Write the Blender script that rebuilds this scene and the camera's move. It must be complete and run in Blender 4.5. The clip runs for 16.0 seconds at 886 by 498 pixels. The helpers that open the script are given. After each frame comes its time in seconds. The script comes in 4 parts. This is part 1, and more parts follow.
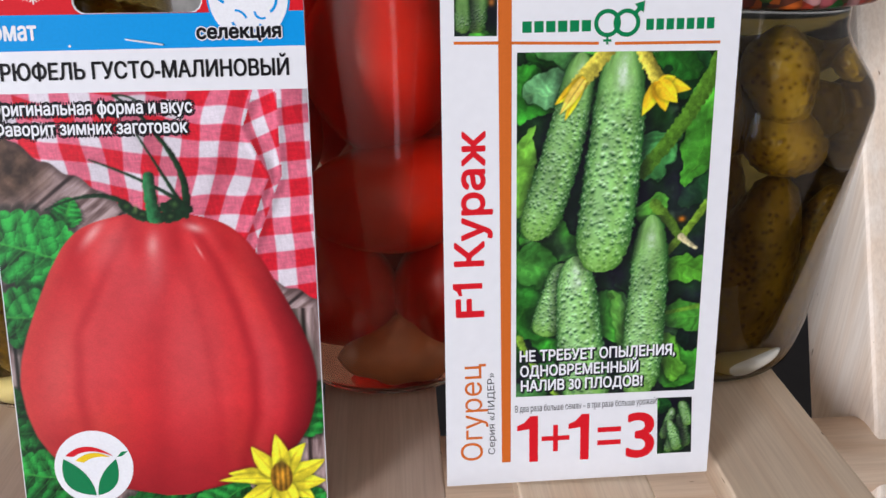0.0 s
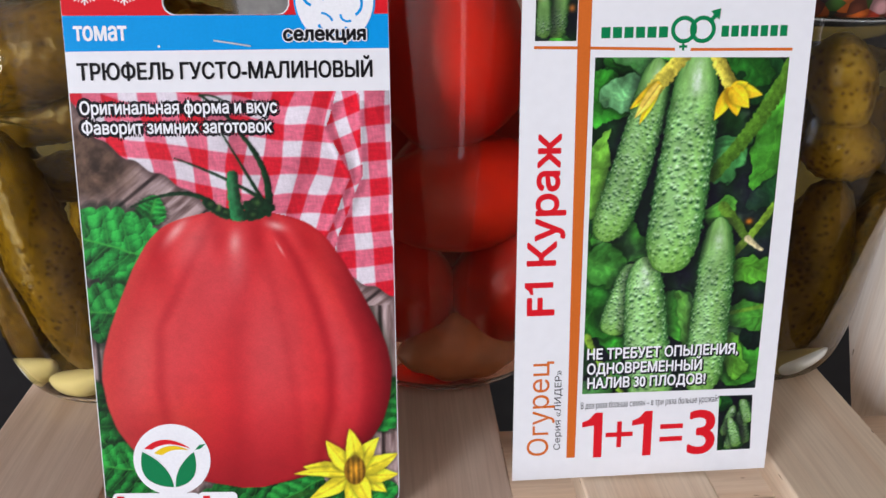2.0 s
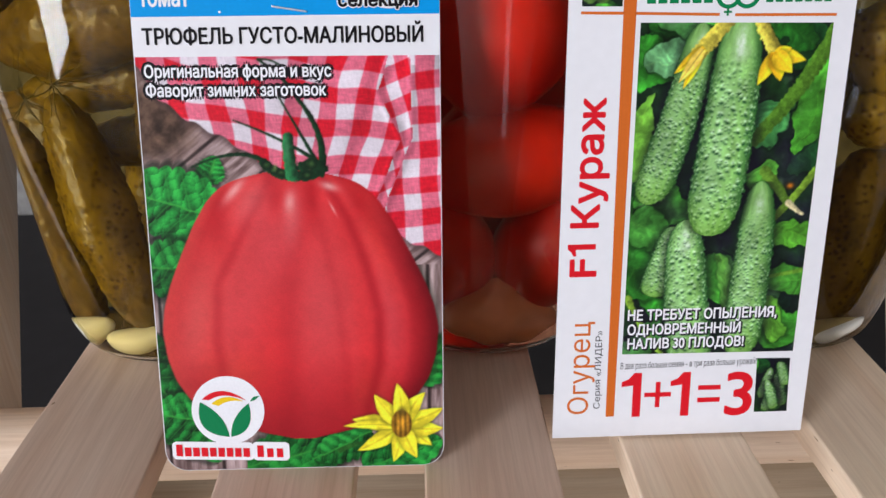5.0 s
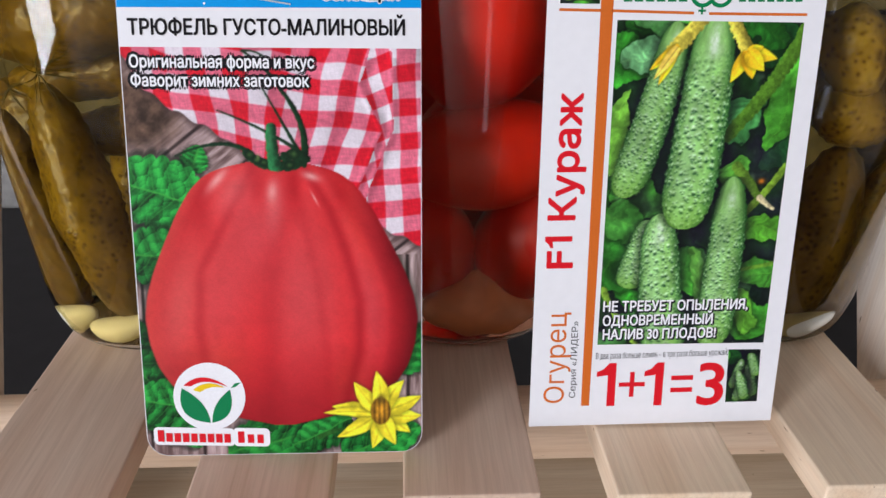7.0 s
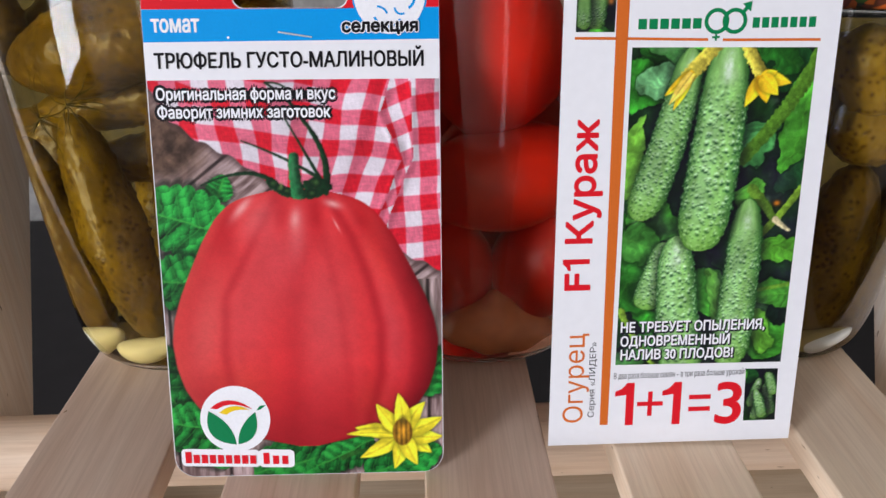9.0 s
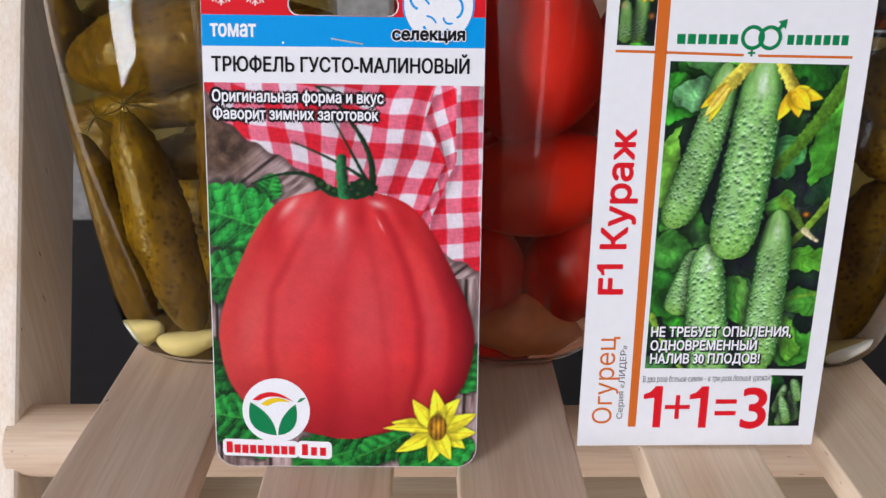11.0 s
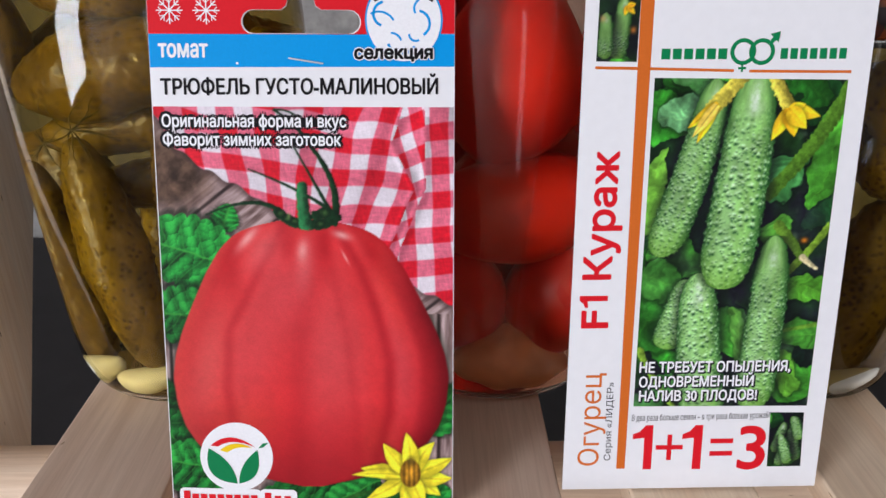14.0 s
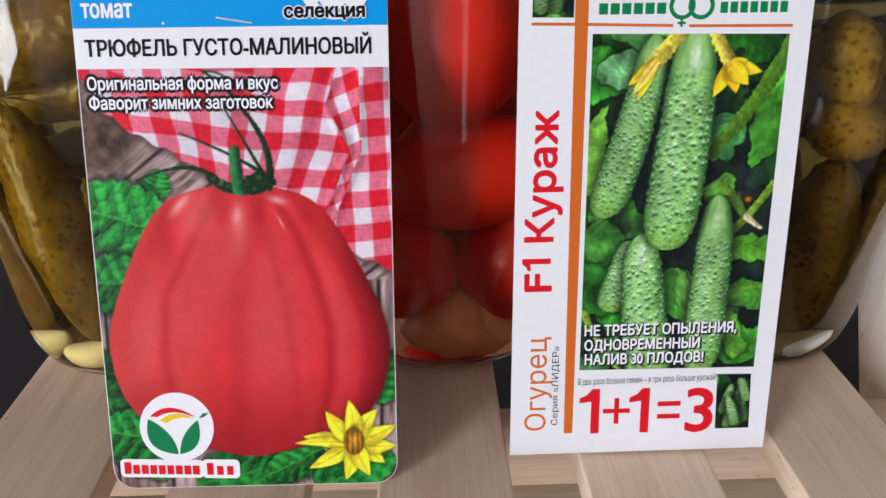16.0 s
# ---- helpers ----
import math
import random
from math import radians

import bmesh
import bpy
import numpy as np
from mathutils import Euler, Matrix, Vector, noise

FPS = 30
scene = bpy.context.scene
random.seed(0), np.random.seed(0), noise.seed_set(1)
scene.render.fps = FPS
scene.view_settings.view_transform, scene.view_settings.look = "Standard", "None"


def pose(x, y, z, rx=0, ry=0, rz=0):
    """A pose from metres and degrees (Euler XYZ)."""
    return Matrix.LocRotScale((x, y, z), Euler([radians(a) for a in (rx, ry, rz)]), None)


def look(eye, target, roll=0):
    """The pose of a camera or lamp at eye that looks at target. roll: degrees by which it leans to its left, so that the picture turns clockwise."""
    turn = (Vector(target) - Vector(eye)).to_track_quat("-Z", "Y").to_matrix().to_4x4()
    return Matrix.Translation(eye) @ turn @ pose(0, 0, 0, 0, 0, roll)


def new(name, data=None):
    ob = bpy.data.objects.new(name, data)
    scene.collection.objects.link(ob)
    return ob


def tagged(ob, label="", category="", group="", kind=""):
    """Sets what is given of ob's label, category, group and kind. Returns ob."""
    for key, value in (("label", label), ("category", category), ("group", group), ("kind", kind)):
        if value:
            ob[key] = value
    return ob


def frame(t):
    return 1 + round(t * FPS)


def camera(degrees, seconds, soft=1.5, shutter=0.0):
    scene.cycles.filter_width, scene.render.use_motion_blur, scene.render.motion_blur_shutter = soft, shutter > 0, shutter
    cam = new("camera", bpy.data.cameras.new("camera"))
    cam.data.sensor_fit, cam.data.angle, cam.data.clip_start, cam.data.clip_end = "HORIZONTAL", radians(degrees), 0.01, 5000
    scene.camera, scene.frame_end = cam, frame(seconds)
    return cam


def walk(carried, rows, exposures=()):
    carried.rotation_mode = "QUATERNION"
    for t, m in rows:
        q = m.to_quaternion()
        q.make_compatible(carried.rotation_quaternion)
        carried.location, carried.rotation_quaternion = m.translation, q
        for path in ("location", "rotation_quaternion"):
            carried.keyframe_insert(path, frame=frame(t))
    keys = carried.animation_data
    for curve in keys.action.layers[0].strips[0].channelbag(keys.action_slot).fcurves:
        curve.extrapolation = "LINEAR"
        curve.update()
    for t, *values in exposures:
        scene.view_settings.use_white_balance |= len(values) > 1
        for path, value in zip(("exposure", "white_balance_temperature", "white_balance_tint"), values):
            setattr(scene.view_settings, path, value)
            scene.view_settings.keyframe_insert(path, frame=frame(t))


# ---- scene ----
cam = camera(61.7, 16.0)
# seconds, eye in metres, turn in degrees
ROWS = [
    (0.0, 0.0228, -0.1607, 0.1609, 64.30, 0.28, -3.85),
    (0.5, 0.0154, -0.1572, 0.1601, 63.84, 0.12, -3.84),
    (1.0, 0.0057, -0.1591, 0.1621, 63.77, -0.17, -3.88),
    (1.5, 0.0015, -0.1578, 0.1621, 63.33, -0.28, -4.00),
    (2.0, -0.0000, -0.1627, 0.1635, 64.03, -0.39, -4.07),
    (2.5, -0.0080, -0.1639, 0.1659, 64.15, -1.14, -3.81),
    (3.0, -0.0041, -0.1615, 0.1658, 62.90, -0.49, -3.50),
    (3.5, -0.0022, -0.1738, 0.1665, 63.66, 0.35, -2.84),
    (4.0, -0.0037, -0.1716, 0.1640, 63.54, 0.58, -2.49),
    (6.5, -0.0090, -0.1753, 0.1583, 62.68, -1.09, -2.30),
    (7.0, -0.0049, -0.1770, 0.1592, 63.04, -0.91, -2.84),
    (7.5, -0.0084, -0.1776, 0.1566, 63.36, -0.95, -2.63),
    (8.0, -0.0123, -0.1814, 0.1617, 63.60, -1.38, -2.65),
    (8.5, -0.0107, -0.1804, 0.1655, 64.05, -0.41, -2.21),
    (9.0, -0.0068, -0.1778, 0.1667, 63.29, 0.03, -2.15),
    (9.5, -0.0094, -0.1806, 0.1659, 63.78, -0.49, -1.95),
    (10.0, -0.0177, -0.1864, 0.1722, 64.01, -0.75, -1.74),
    (12.5, -0.0154, -0.1821, 0.1588, 64.17, -0.92, -0.21),
    (13.0, -0.0062, -0.1785, 0.1654, 64.18, 0.35, -0.90),
    (13.5, -0.0087, -0.1712, 0.1659, 64.41, -0.44, -1.02),
    (14.0, -0.0075, -0.1684, 0.1670, 64.74, -0.39, -1.17),
    (14.5, -0.0062, -0.1645, 0.1645, 64.26, -0.83, -1.75),
    (15.0, -0.0028, -0.1657, 0.1665, 64.31, -0.56, -1.96),
    (15.5, -0.0005, -0.1676, 0.1641, 63.82, -0.29, -1.81),
    (16.0, 0.0075, -0.1675, 0.1611, 63.24, 0.06, -2.11),
]
walk(cam, [(t, pose(x, y, z, rx, ry, rz)) for t, x, y, z, rx, ry, rz in ROWS])

from mathutils.geometry import delaunay_2d_cdt

# ---- world, daylight from a window behind the camera ----
world = bpy.data.worlds.new("world")
scene.world = world
world.use_nodes = True
wn = world.node_tree.nodes
sky = wn.new("ShaderNodeTexSky")
sky.sky_type, sky.sun_disc, sky.sun_elevation, sky.sun_rotation = "NISHITA", False, radians(38), radians(200)
world.node_tree.links.new(sky.outputs[0], wn["Background"].inputs[0])
wn["Background"].inputs[1].default_value = 0.12

WIN_X, WIN_Y, WIN_Z, WIN_W, WIN_H = -1.7, -1.72, 0.50, 1.15, 1.80
# unseen door, added so that its lamp draws thin streaks on the jars
DOOR_X, DOOR_W, DOOR_H = 0.50, 0.24, 2.05


def daylight(name, width, height, energy, eye, target):
    lamp = bpy.data.lights.new(name, "AREA")
    lamp.shape, lamp.size, lamp.size_y, lamp.energy, lamp.color = "RECTANGLE", width, height, energy, (0.88, 0.905, 1.0)
    new(name, lamp).matrix_world = look(eye, target)


daylight("window_light", WIN_W - 0.1, WIN_H - 0.1, 92.0, (WIN_X + 0.02, WIN_Y, WIN_Z), (0, WIN_Y, WIN_Z))
# added lamp in the made-up door: jar streaks and a little fill
daylight("door_light", DOOR_W - 0.06, DOOR_H - 0.1, 1.6, (DOOR_X, -2.58, -0.95 + DOOR_H / 2), (DOOR_X, 0, -0.95 + DOOR_H / 2))
scene.view_settings.exposure = -0.19


# ---- material helpers ----
def srgb(r, g, b):
    return tuple(c / 12.92 if c <= 0.04045 else ((c + 0.055) / 1.055) ** 2.4 for c in (r, g, b)) + (1.0,)


def base(name, rough=0.5, **inputs):
    m = bpy.data.materials.new(name)
    m.use_nodes = True
    b = m.node_tree.nodes["Principled BSDF"]
    b.inputs["Roughness"].default_value = rough
    for k, v in inputs.items():
        b.inputs[k.replace("_", " ")].default_value = v
    return m, m.node_tree.nodes, m.node_tree.links, b


def node(m, kind, **settings):
    n = m.node_tree.nodes.new(kind)
    for k, v in settings.items():
        n.inputs[k.replace("_", " ")].default_value = v
    return n


def coords(m, scale):
    tc = node(m, "ShaderNodeTexCoord")
    mp = node(m, "ShaderNodeMapping", Scale=scale)
    m.node_tree.links.new(tc.outputs["Object"], mp.inputs[0])
    return mp.outputs[0]


def ramp(m, fac, *stops):
    r = node(m, "ShaderNodeValToRGB")
    e = r.color_ramp.elements
    while len(e) < len(stops):
        e.new(0.5)
    for el, (p, c) in zip(e, stops):
        el.position, el.color = p, c
    m.node_tree.links.new(fac, r.inputs[0])
    return r.outputs[0]


def mix(m, a, b, fac, blend="MIX"):
    n = m.node_tree.nodes.new("ShaderNodeMix")
    n.data_type, n.blend_type = "RGBA", blend
    for sock, v in ((n.inputs[0], fac), (n.inputs[6], a), (n.inputs[7], b)):
        if isinstance(v, bpy.types.NodeSocket):
            m.node_tree.links.new(v, sock)
        else:
            sock.default_value = v
    return n.outputs[2]


def bump(m, height, strength, distance):
    b = node(m, "ShaderNodeBump", Strength=strength, Distance=distance)
    m.node_tree.links.new(height, b.inputs["Height"])
    m.node_tree.links.new(b.outputs[0], m.node_tree.nodes["Principled BSDF"].inputs["Normal"])


def plain(name, color, rough=0.5, spread=0.08, scale=60.0, **inputs):
    """One colour with slight unevenness at two scales."""
    m, n, l, b = base(name, rough, **inputs)
    c = coords(m, (1, 1, 1))
    a = node(m, "ShaderNodeTexNoise", Scale=scale, Detail=4.0)
    l.new(c, a.inputs[0])
    lo = tuple(v * (1 - spread) for v in color[:3]) + (1,)
    hi = tuple(min(1, v * (1 + spread)) for v in color[:3]) + (1,)
    l.new(ramp(m, a.outputs[0], (0.3, lo), (0.7, hi)), b.inputs["Base Color"])
    return m


def wood(name, pale, dark, along, rough=0.6):
    """Smooth pale wood with fine grain along one axis, faint broad figure and a few darker flecks."""
    m, n, l, b = base(name, rough, Specular_IOR_Level=0.3)
    fine = [900.0, 900.0, 900.0]
    broad = [90.0, 90.0, 90.0]
    fine[along], broad[along] = 30.0, 5.0
    g = node(m, "ShaderNodeTexNoise", Scale=1.0, Detail=5.0, Roughness=0.65)
    f = node(m, "ShaderNodeTexNoise", Scale=1.0, Detail=3.0, Distortion=0.6)
    info = node(m, "ShaderNodeObjectInfo")
    tc = node(m, "ShaderNodeTexCoord")
    for scale, tex in ((fine, g), (broad, f)):
        mp = node(m, "ShaderNodeMapping", Scale=scale)
        comb = node(m, "ShaderNodeVectorMath")
        comb.operation = "ADD"
        sh = node(m, "ShaderNodeVectorMath")
        sh.operation = "SCALE"
        sh.inputs[0].default_value = (0.37, 0.91, 0.53)
        l.new(info.outputs["Random"], sh.inputs["Scale"])
        l.new(tc.outputs["Object"], comb.inputs[0])
        l.new(sh.outputs[0], comb.inputs[1])
        l.new(comb.outputs[0], mp.inputs[0])
        l.new(mp.outputs[0], tex.inputs[0])
    figure = ramp(m, f.outputs[0], (0.3, dark), (0.62, pale))
    grain = ramp(m, g.outputs[0], (0.35, (0.80, 0.76, 0.72, 1)), (0.6, (1, 1, 1, 1)))
    col = mix(m, figure, grain, 0.55, "MULTIPLY")
    fl = node(m, "ShaderNodeTexNoise", Scale=1.0, Detail=1.0)
    fm = node(m, "ShaderNodeMapping", Scale=[420.0 if k != along else 130.0 for k in range(3)])
    l.new(tc.outputs["Object"], fm.inputs[0])
    l.new(fm.outputs[0], fl.inputs[0])
    col = mix(m, col, ramp(m, fl.outputs[0], (0.775, (1, 1, 1, 1)), (0.80, (0.45, 0.36, 0.28, 1))), 1.0, "MULTIPLY")
    tone = ramp(m, info.outputs["Random"], (0.0, (0.93, 0.9, 0.88, 1)), (1.0, (1.0, 1.0, 1.0, 1)))
    l.new(mix(m, col, tone, 1.0, "MULTIPLY"), b.inputs["Base Color"])
    bump(m, g.outputs[0], 0.25, 0.0003)
    return m


def glass(name, ior, color=(1, 1, 1, 1), rough=0.0):
    m, n, l, b = base(name, rough)
    b.inputs["Transmission Weight"].default_value = 1.0
    b.inputs["IOR"].default_value = ior
    b.inputs["Base Color"].default_value = color
    return m


def printed(name, rough=0.36):
    """Ink on coated paper: colour from the picture's own dots."""
    m, n, l, b = base(name, rough)
    a = node(m, "ShaderNodeVertexColor")
    a.layer_name = "ink"
    b.inputs["Specular IOR Level"].default_value = 0.15
    g = node(m, "ShaderNodeTexNoise", Scale=2500.0, Detail=2.0)
    l.new(coords(m, (1, 1, 1)), g.inputs[0])
    l.new(mix(m, a.outputs[0], ramp(m, g.outputs[0], (0.3, (0.9, 0.9, 0.9, 1)), (0.7, (1, 1, 1, 1))), 1.0, "MULTIPLY"), b.inputs["Base Color"])
    return m


def ink(name, r, g, b, rough=0.45):
    return plain(name, srgb(r, g, b), rough, 0.03, 1500.0, Specular_IOR_Level=0.12)


WOOD_PALE, WOOD_DARK = srgb(0.89, 0.795, 0.72), srgb(0.85, 0.735, 0.65)
M_SLAT = wood("slat wood", WOOD_PALE, WOOD_DARK, 1)
# same wood as the other slats, with brighter light put into its colour
M_SLAT_PALE = wood("lit slat wood", srgb(0.98, 0.90, 0.80), srgb(0.95, 0.84, 0.72), 1)
M_DOWEL = wood("dowel wood", srgb(0.91, 0.82, 0.73), srgb(0.87, 0.75, 0.64), 0)
M_POST = wood("post wood", srgb(0.985, 0.945, 0.90), srgb(0.96, 0.88, 0.80), 2, 0.45)
M_SHELF = wood("shelf wood", srgb(0.92, 0.85, 0.74), srgb(0.86, 0.76, 0.63), 0)
M_WALL = plain("grey mottled wall", srgb(0.62, 0.61, 0.60), 0.8, 0.3, 60.0)
M_ROOM = plain("room plaster", srgb(0.70, 0.68, 0.65), 0.8, 0.05, 4.0)
M_FLOOR = plain("floor boards", srgb(0.45, 0.36, 0.29), 0.5, 0.2, 6.0)
M_TABLE = plain("dark table top", srgb(0.13, 0.12, 0.13), 0.6, 0.2, 40.0)
M_FRAME = plain("white window frame", srgb(0.9, 0.9, 0.88), 0.4, 0.03, 8.0)
M_GLASS = glass("jar glass", 1.5, (0.97, 0.99, 0.97, 1))
M_PANE = glass("window glass", 1.05)
M_BRINE = glass("brine", 0.9, srgb(0.72, 0.62, 0.32))
M_JUICE = glass("tomato brine", 0.9, srgb(0.92, 0.74, 0.65))
M_PAPER = plain("coated white paper", srgb(0.93, 0.93, 0.95), 0.32, 0.015, 300.0)
M_PICTURE = printed("printed picture")
M_INK_RED = ink("red ink", 0.86, 0.11, 0.16)
M_INK_BLUE = ink("blue ink", 0.0, 0.60, 0.90)
M_INK_BLACK = ink("black ink", 0.08, 0.07, 0.09)
M_INK_WHITE = ink("white ink", 0.95, 0.95, 0.97)
M_INK_GREEN = ink("green ink", 0.05, 0.50, 0.30)
M_INK_ORANGE = ink("orange ink", 0.83, 0.42, 0.16)
M_INK_YELLOW = ink("yellow ink", 0.95, 0.80, 0.12)
M_INK_NAVY = ink("dark outline ink", 0.10, 0.10, 0.14)
M_STEEL, *_ = base("staple steel", 0.3, Metallic=1.0, Base_Color=(0.7, 0.7, 0.72, 1))


# ---- geometry helpers ----
def mesh_object(name, bm, material, smooth=False):
    me = bpy.data.meshes.new(name)
    bm.to_mesh(me)
    bm.free()
    me.materials.append(material)
    if smooth:
        me.polygons.foreach_set("use_smooth", [True] * len(me.polygons))
    return new(name, me)


def part(name, bm, material, parent, label="", smooth=False):
    ob = mesh_object(name, bm, material, smooth)
    ob.parent = parent
    if label:
        tagged(ob, label)
    return ob


def box(x0, x1, y0, y1, z0, z1, bevel=0.0, segments=2):
    bm = bmesh.new()
    bmesh.ops.create_cube(bm, size=1.0, matrix=Matrix.Translation(((x0 + x1) / 2, (y0 + y1) / 2, (z0 + z1) / 2)) @ Matrix.Diagonal((x1 - x0, y1 - y0, z1 - z0, 1)))
    if bevel:
        bmesh.ops.bevel(bm, geom=bm.edges[:], offset=bevel, segments=segments, affect="EDGES", profile=0.6)
    return bm


def lathe(profile, segments=72):
    """A turned body from (radius, height) pairs; ends at radius 0 are closed."""
    bm = bmesh.new()
    rings = []
    for r, z in profile:
        if r < 1e-6:
            rings.append([bm.verts.new((0, 0, z))])
        else:
            rings.append([bm.verts.new((r * math.cos(a), r * math.sin(a), z)) for a in (2 * math.pi * i / segments for i in range(segments))])
    for a, b in zip(rings, rings[1:]):
        for i in range(segments):
            j = (i + 1) % segments
            if len(a) == 1 and len(b) > 1:
                bm.faces.new((a[0], b[j], b[i]))
            elif len(b) == 1 and len(a) > 1:
                bm.faces.new((a[i], a[j], b[0]))
            elif len(a) > 1:
                bm.faces.new((a[i], a[j], b[j], b[i]))
    bmesh.ops.recalc_face_normals(bm, faces=bm.faces)
    return bm


def flat(loops, z):
    """A flat shape at height z of its sheet from an outline and any holes."""
    bm = bmesh.new()
    edges = []
    for loop in loops:
        vs = [bm.verts.new((x, y, z)) for x, y in loop]
        edges += [bm.edges.new((vs[i - 1], vs[i])) for i in range(len(vs))]
    bmesh.ops.triangle_fill(bm, edges=edges, use_beauty=True, normal=(0, 0, 1))
    bmesh.ops.recalc_face_normals(bm, faces=bm.faces)
    if bm.faces and sum(f.normal.z for f in bm.faces) < 0:
        bmesh.ops.reverse_faces(bm, faces=bm.faces)
    return bm


def mm(loop):
    return [(x / 1000, y / 1000) for x, y in loop]


def rect(x0, x1, y0, y1):
    return [(x0, y0), (x1, y0), (x1, y1), (x0, y1)]


def round_rect(x0, x1, y0, y1, r, steps=6, top=True, bottom=True):
    out = []
    for cx, cy, a0, on in ((x1 - r, y0 + r, -90, bottom), (x1 - r, y1 - r, 0, top), (x0 + r, y1 - r, 90, top), (x0 + r, y0 + r, 180, bottom)):
        if on:
            out += [(cx + r * math.cos(radians(a0 + 90 * i / steps)), cy + r * math.sin(radians(a0 + 90 * i / steps))) for i in range(steps + 1)]
        else:
            out.append((cx + r * (1 if a0 in (-90, 0) else -1), cy + r * (1 if a0 in (0, 90) else -1)))
    return out


def circle(cx, cy, r, n=40, ry=None, a0=0, a1=360):
    ry = r if ry is None else ry
    full = abs(a1 - a0) >= 360
    return [(cx + r * math.cos(radians(a0 + (a1 - a0) * i / (n if full else n - 1))), cy + ry * math.sin(radians(a0 + (a1 - a0) * i / (n if full else n - 1)))) for i in range(n)]


def arc_band(cx, cy, r0, r1, a0, a1, n=24):
    return circle(cx, cy, r1, n, None, a0, a1) + circle(cx, cy, r0, n, None, a1, a0)


def glyph_outlines(body):
    """The outlines of the built-in font's letters: pairs of an outer line and its holes."""
    c = bpy.data.curves.new("lettering", "FONT")
    c.body = body
    ob = new("lettering", c)
    cu = ob.to_curve(bpy.context.evaluated_depsgraph_get())
    lines = []
    for sp in cu.splines:
        pts = []
        if sp.type == "BEZIER":
            bp = sp.bezier_points
            for k in range(len(bp)):
                a, b = bp[k], bp[(k + 1) % len(bp)]
                p0, p1, p2, p3 = a.co.xy, a.handle_right.xy, b.handle_left.xy, b.co.xy
                bent = (p1 - p0).cross(p3 - p0) ** 2 + (p2 - p0).cross(p3 - p0) ** 2 > 1e-10
                for s in range(5 if bent else 1):
                    t = s / 5
                    q = p0 * (1 - t) ** 3 + p1 * 3 * t * (1 - t) ** 2 + p2 * 3 * t * t * (1 - t) + p3 * t ** 3
                    pts.append((q.x, q.y))
        else:
            pts = [(p.co.x, p.co.y) for p in sp.points]
        clean = [p for k, p in enumerate(pts) if math.hypot(p[0] - pts[k - 1][0], p[1] - pts[k - 1][1]) > 1e-5]
        if len(clean) > 2:
            lines.append(clean)
    ob.to_curve_clear()
    bpy.data.objects.remove(ob)
    bpy.data.curves.remove(c)
    return lines


def filled(lines):
    """Triangles of the area that the outlines wind round."""
    verts, edges = [], []
    for p in lines:
        off = len(verts)
        verts += [Vector(q) for q in p]
        edges += [(off + k, off + (k + 1) % len(p)) for k in range(len(p))]
    co, _, tris, *_ = delaunay_2d_cdt(verts, edges, [], 0, 1e-6)
    co = [(v.x, v.y) for v in co]
    mid = np.array([[sum(co[i][k] for i in f) / len(f) for k in (0, 1)] for f in tris])
    wind = np.zeros(len(tris))
    for p in lines:
        a = np.array(p)
        b = np.roll(a, -1, axis=0)
        side = (b[None, :, 0] - a[None, :, 0]) * (mid[:, None, 1] - a[None, :, 1]) - (mid[:, None, 0] - a[None, :, 0]) * (b[None, :, 1] - a[None, :, 1])
        up = (a[None, :, 1] <= mid[:, None, 1]) & (b[None, :, 1] > mid[:, None, 1]) & (side > 0)
        down = (a[None, :, 1] > mid[:, None, 1]) & (b[None, :, 1] <= mid[:, None, 1]) & (side < 0)
        wind += up.sum(1) - down.sum(1)
    return co, [tuple(f) for f, w in zip(tris, wind) if w != 0]


def lettering(body, x0, x1, y0, cap, z, swell=0.0, turn=0, tilt=0.0):
    """Words from x0 to x1 on the line y0, capitals cap high, in millimetres, thickened by swell. turn 90: reading upwards, then x0, x1 run along y and y0 is the line's x."""
    flat_co, faces = filled(glyph_outlines(body))
    used = {i for f in faces for i in f}
    lo, hi = min(flat_co[i][0] for i in used), max(flat_co[i][0] for i in used)
    sx, sy = (x1 - x0) / (hi - lo), cap / 0.72
    co = []
    for px, py in flat_co:
        u, w = x0 + (px - lo) * sx, py * sy
        w += (u - x0) * tilt
        co.append(((y0 - w), u) if turn else (u, y0 + w))
    around = [(0.0, 0.0)] if swell <= 0 else [(swell * math.cos(radians(a)), swell * math.sin(radians(a))) for a in range(0, 360, 45)]
    if swell > 0.35:
        around += [(swell * 0.5 * math.cos(radians(a)), swell * 0.5 * math.sin(radians(a))) for a in range(0, 360, 90)]
    bm = bmesh.new()
    for k, (ox, oy) in enumerate(around):
        vs = [bm.verts.new(((e + ox) / 1000, (f + oy) / 1000, z + k * 2e-6)) for e, f in co]
        for f in faces:
            bm.faces.new([vs[i] for i in f])
    return bm


def figure_one(x, y, h, z, swell=0.0, turn=0):
    """The figure 1 with its flag, h high, standing on (x, y)."""
    w = h * 0.155 + swell
    loop = [(-w / 2, 0), (w / 2, 0), (w / 2, h), (-w / 2 + 0.02 * h, h), (-w / 2 - 0.10 * h, h * 0.86), (-w / 2 - 0.24 * h, h * 0.80), (-w / 2 - 0.24 * h, h * 0.69), (-w / 2, h * 0.72)]
    pts = [(x - b, y + a) if turn else (x + a, y + b) for a, b in loop]
    return flat([mm(pts)], z)


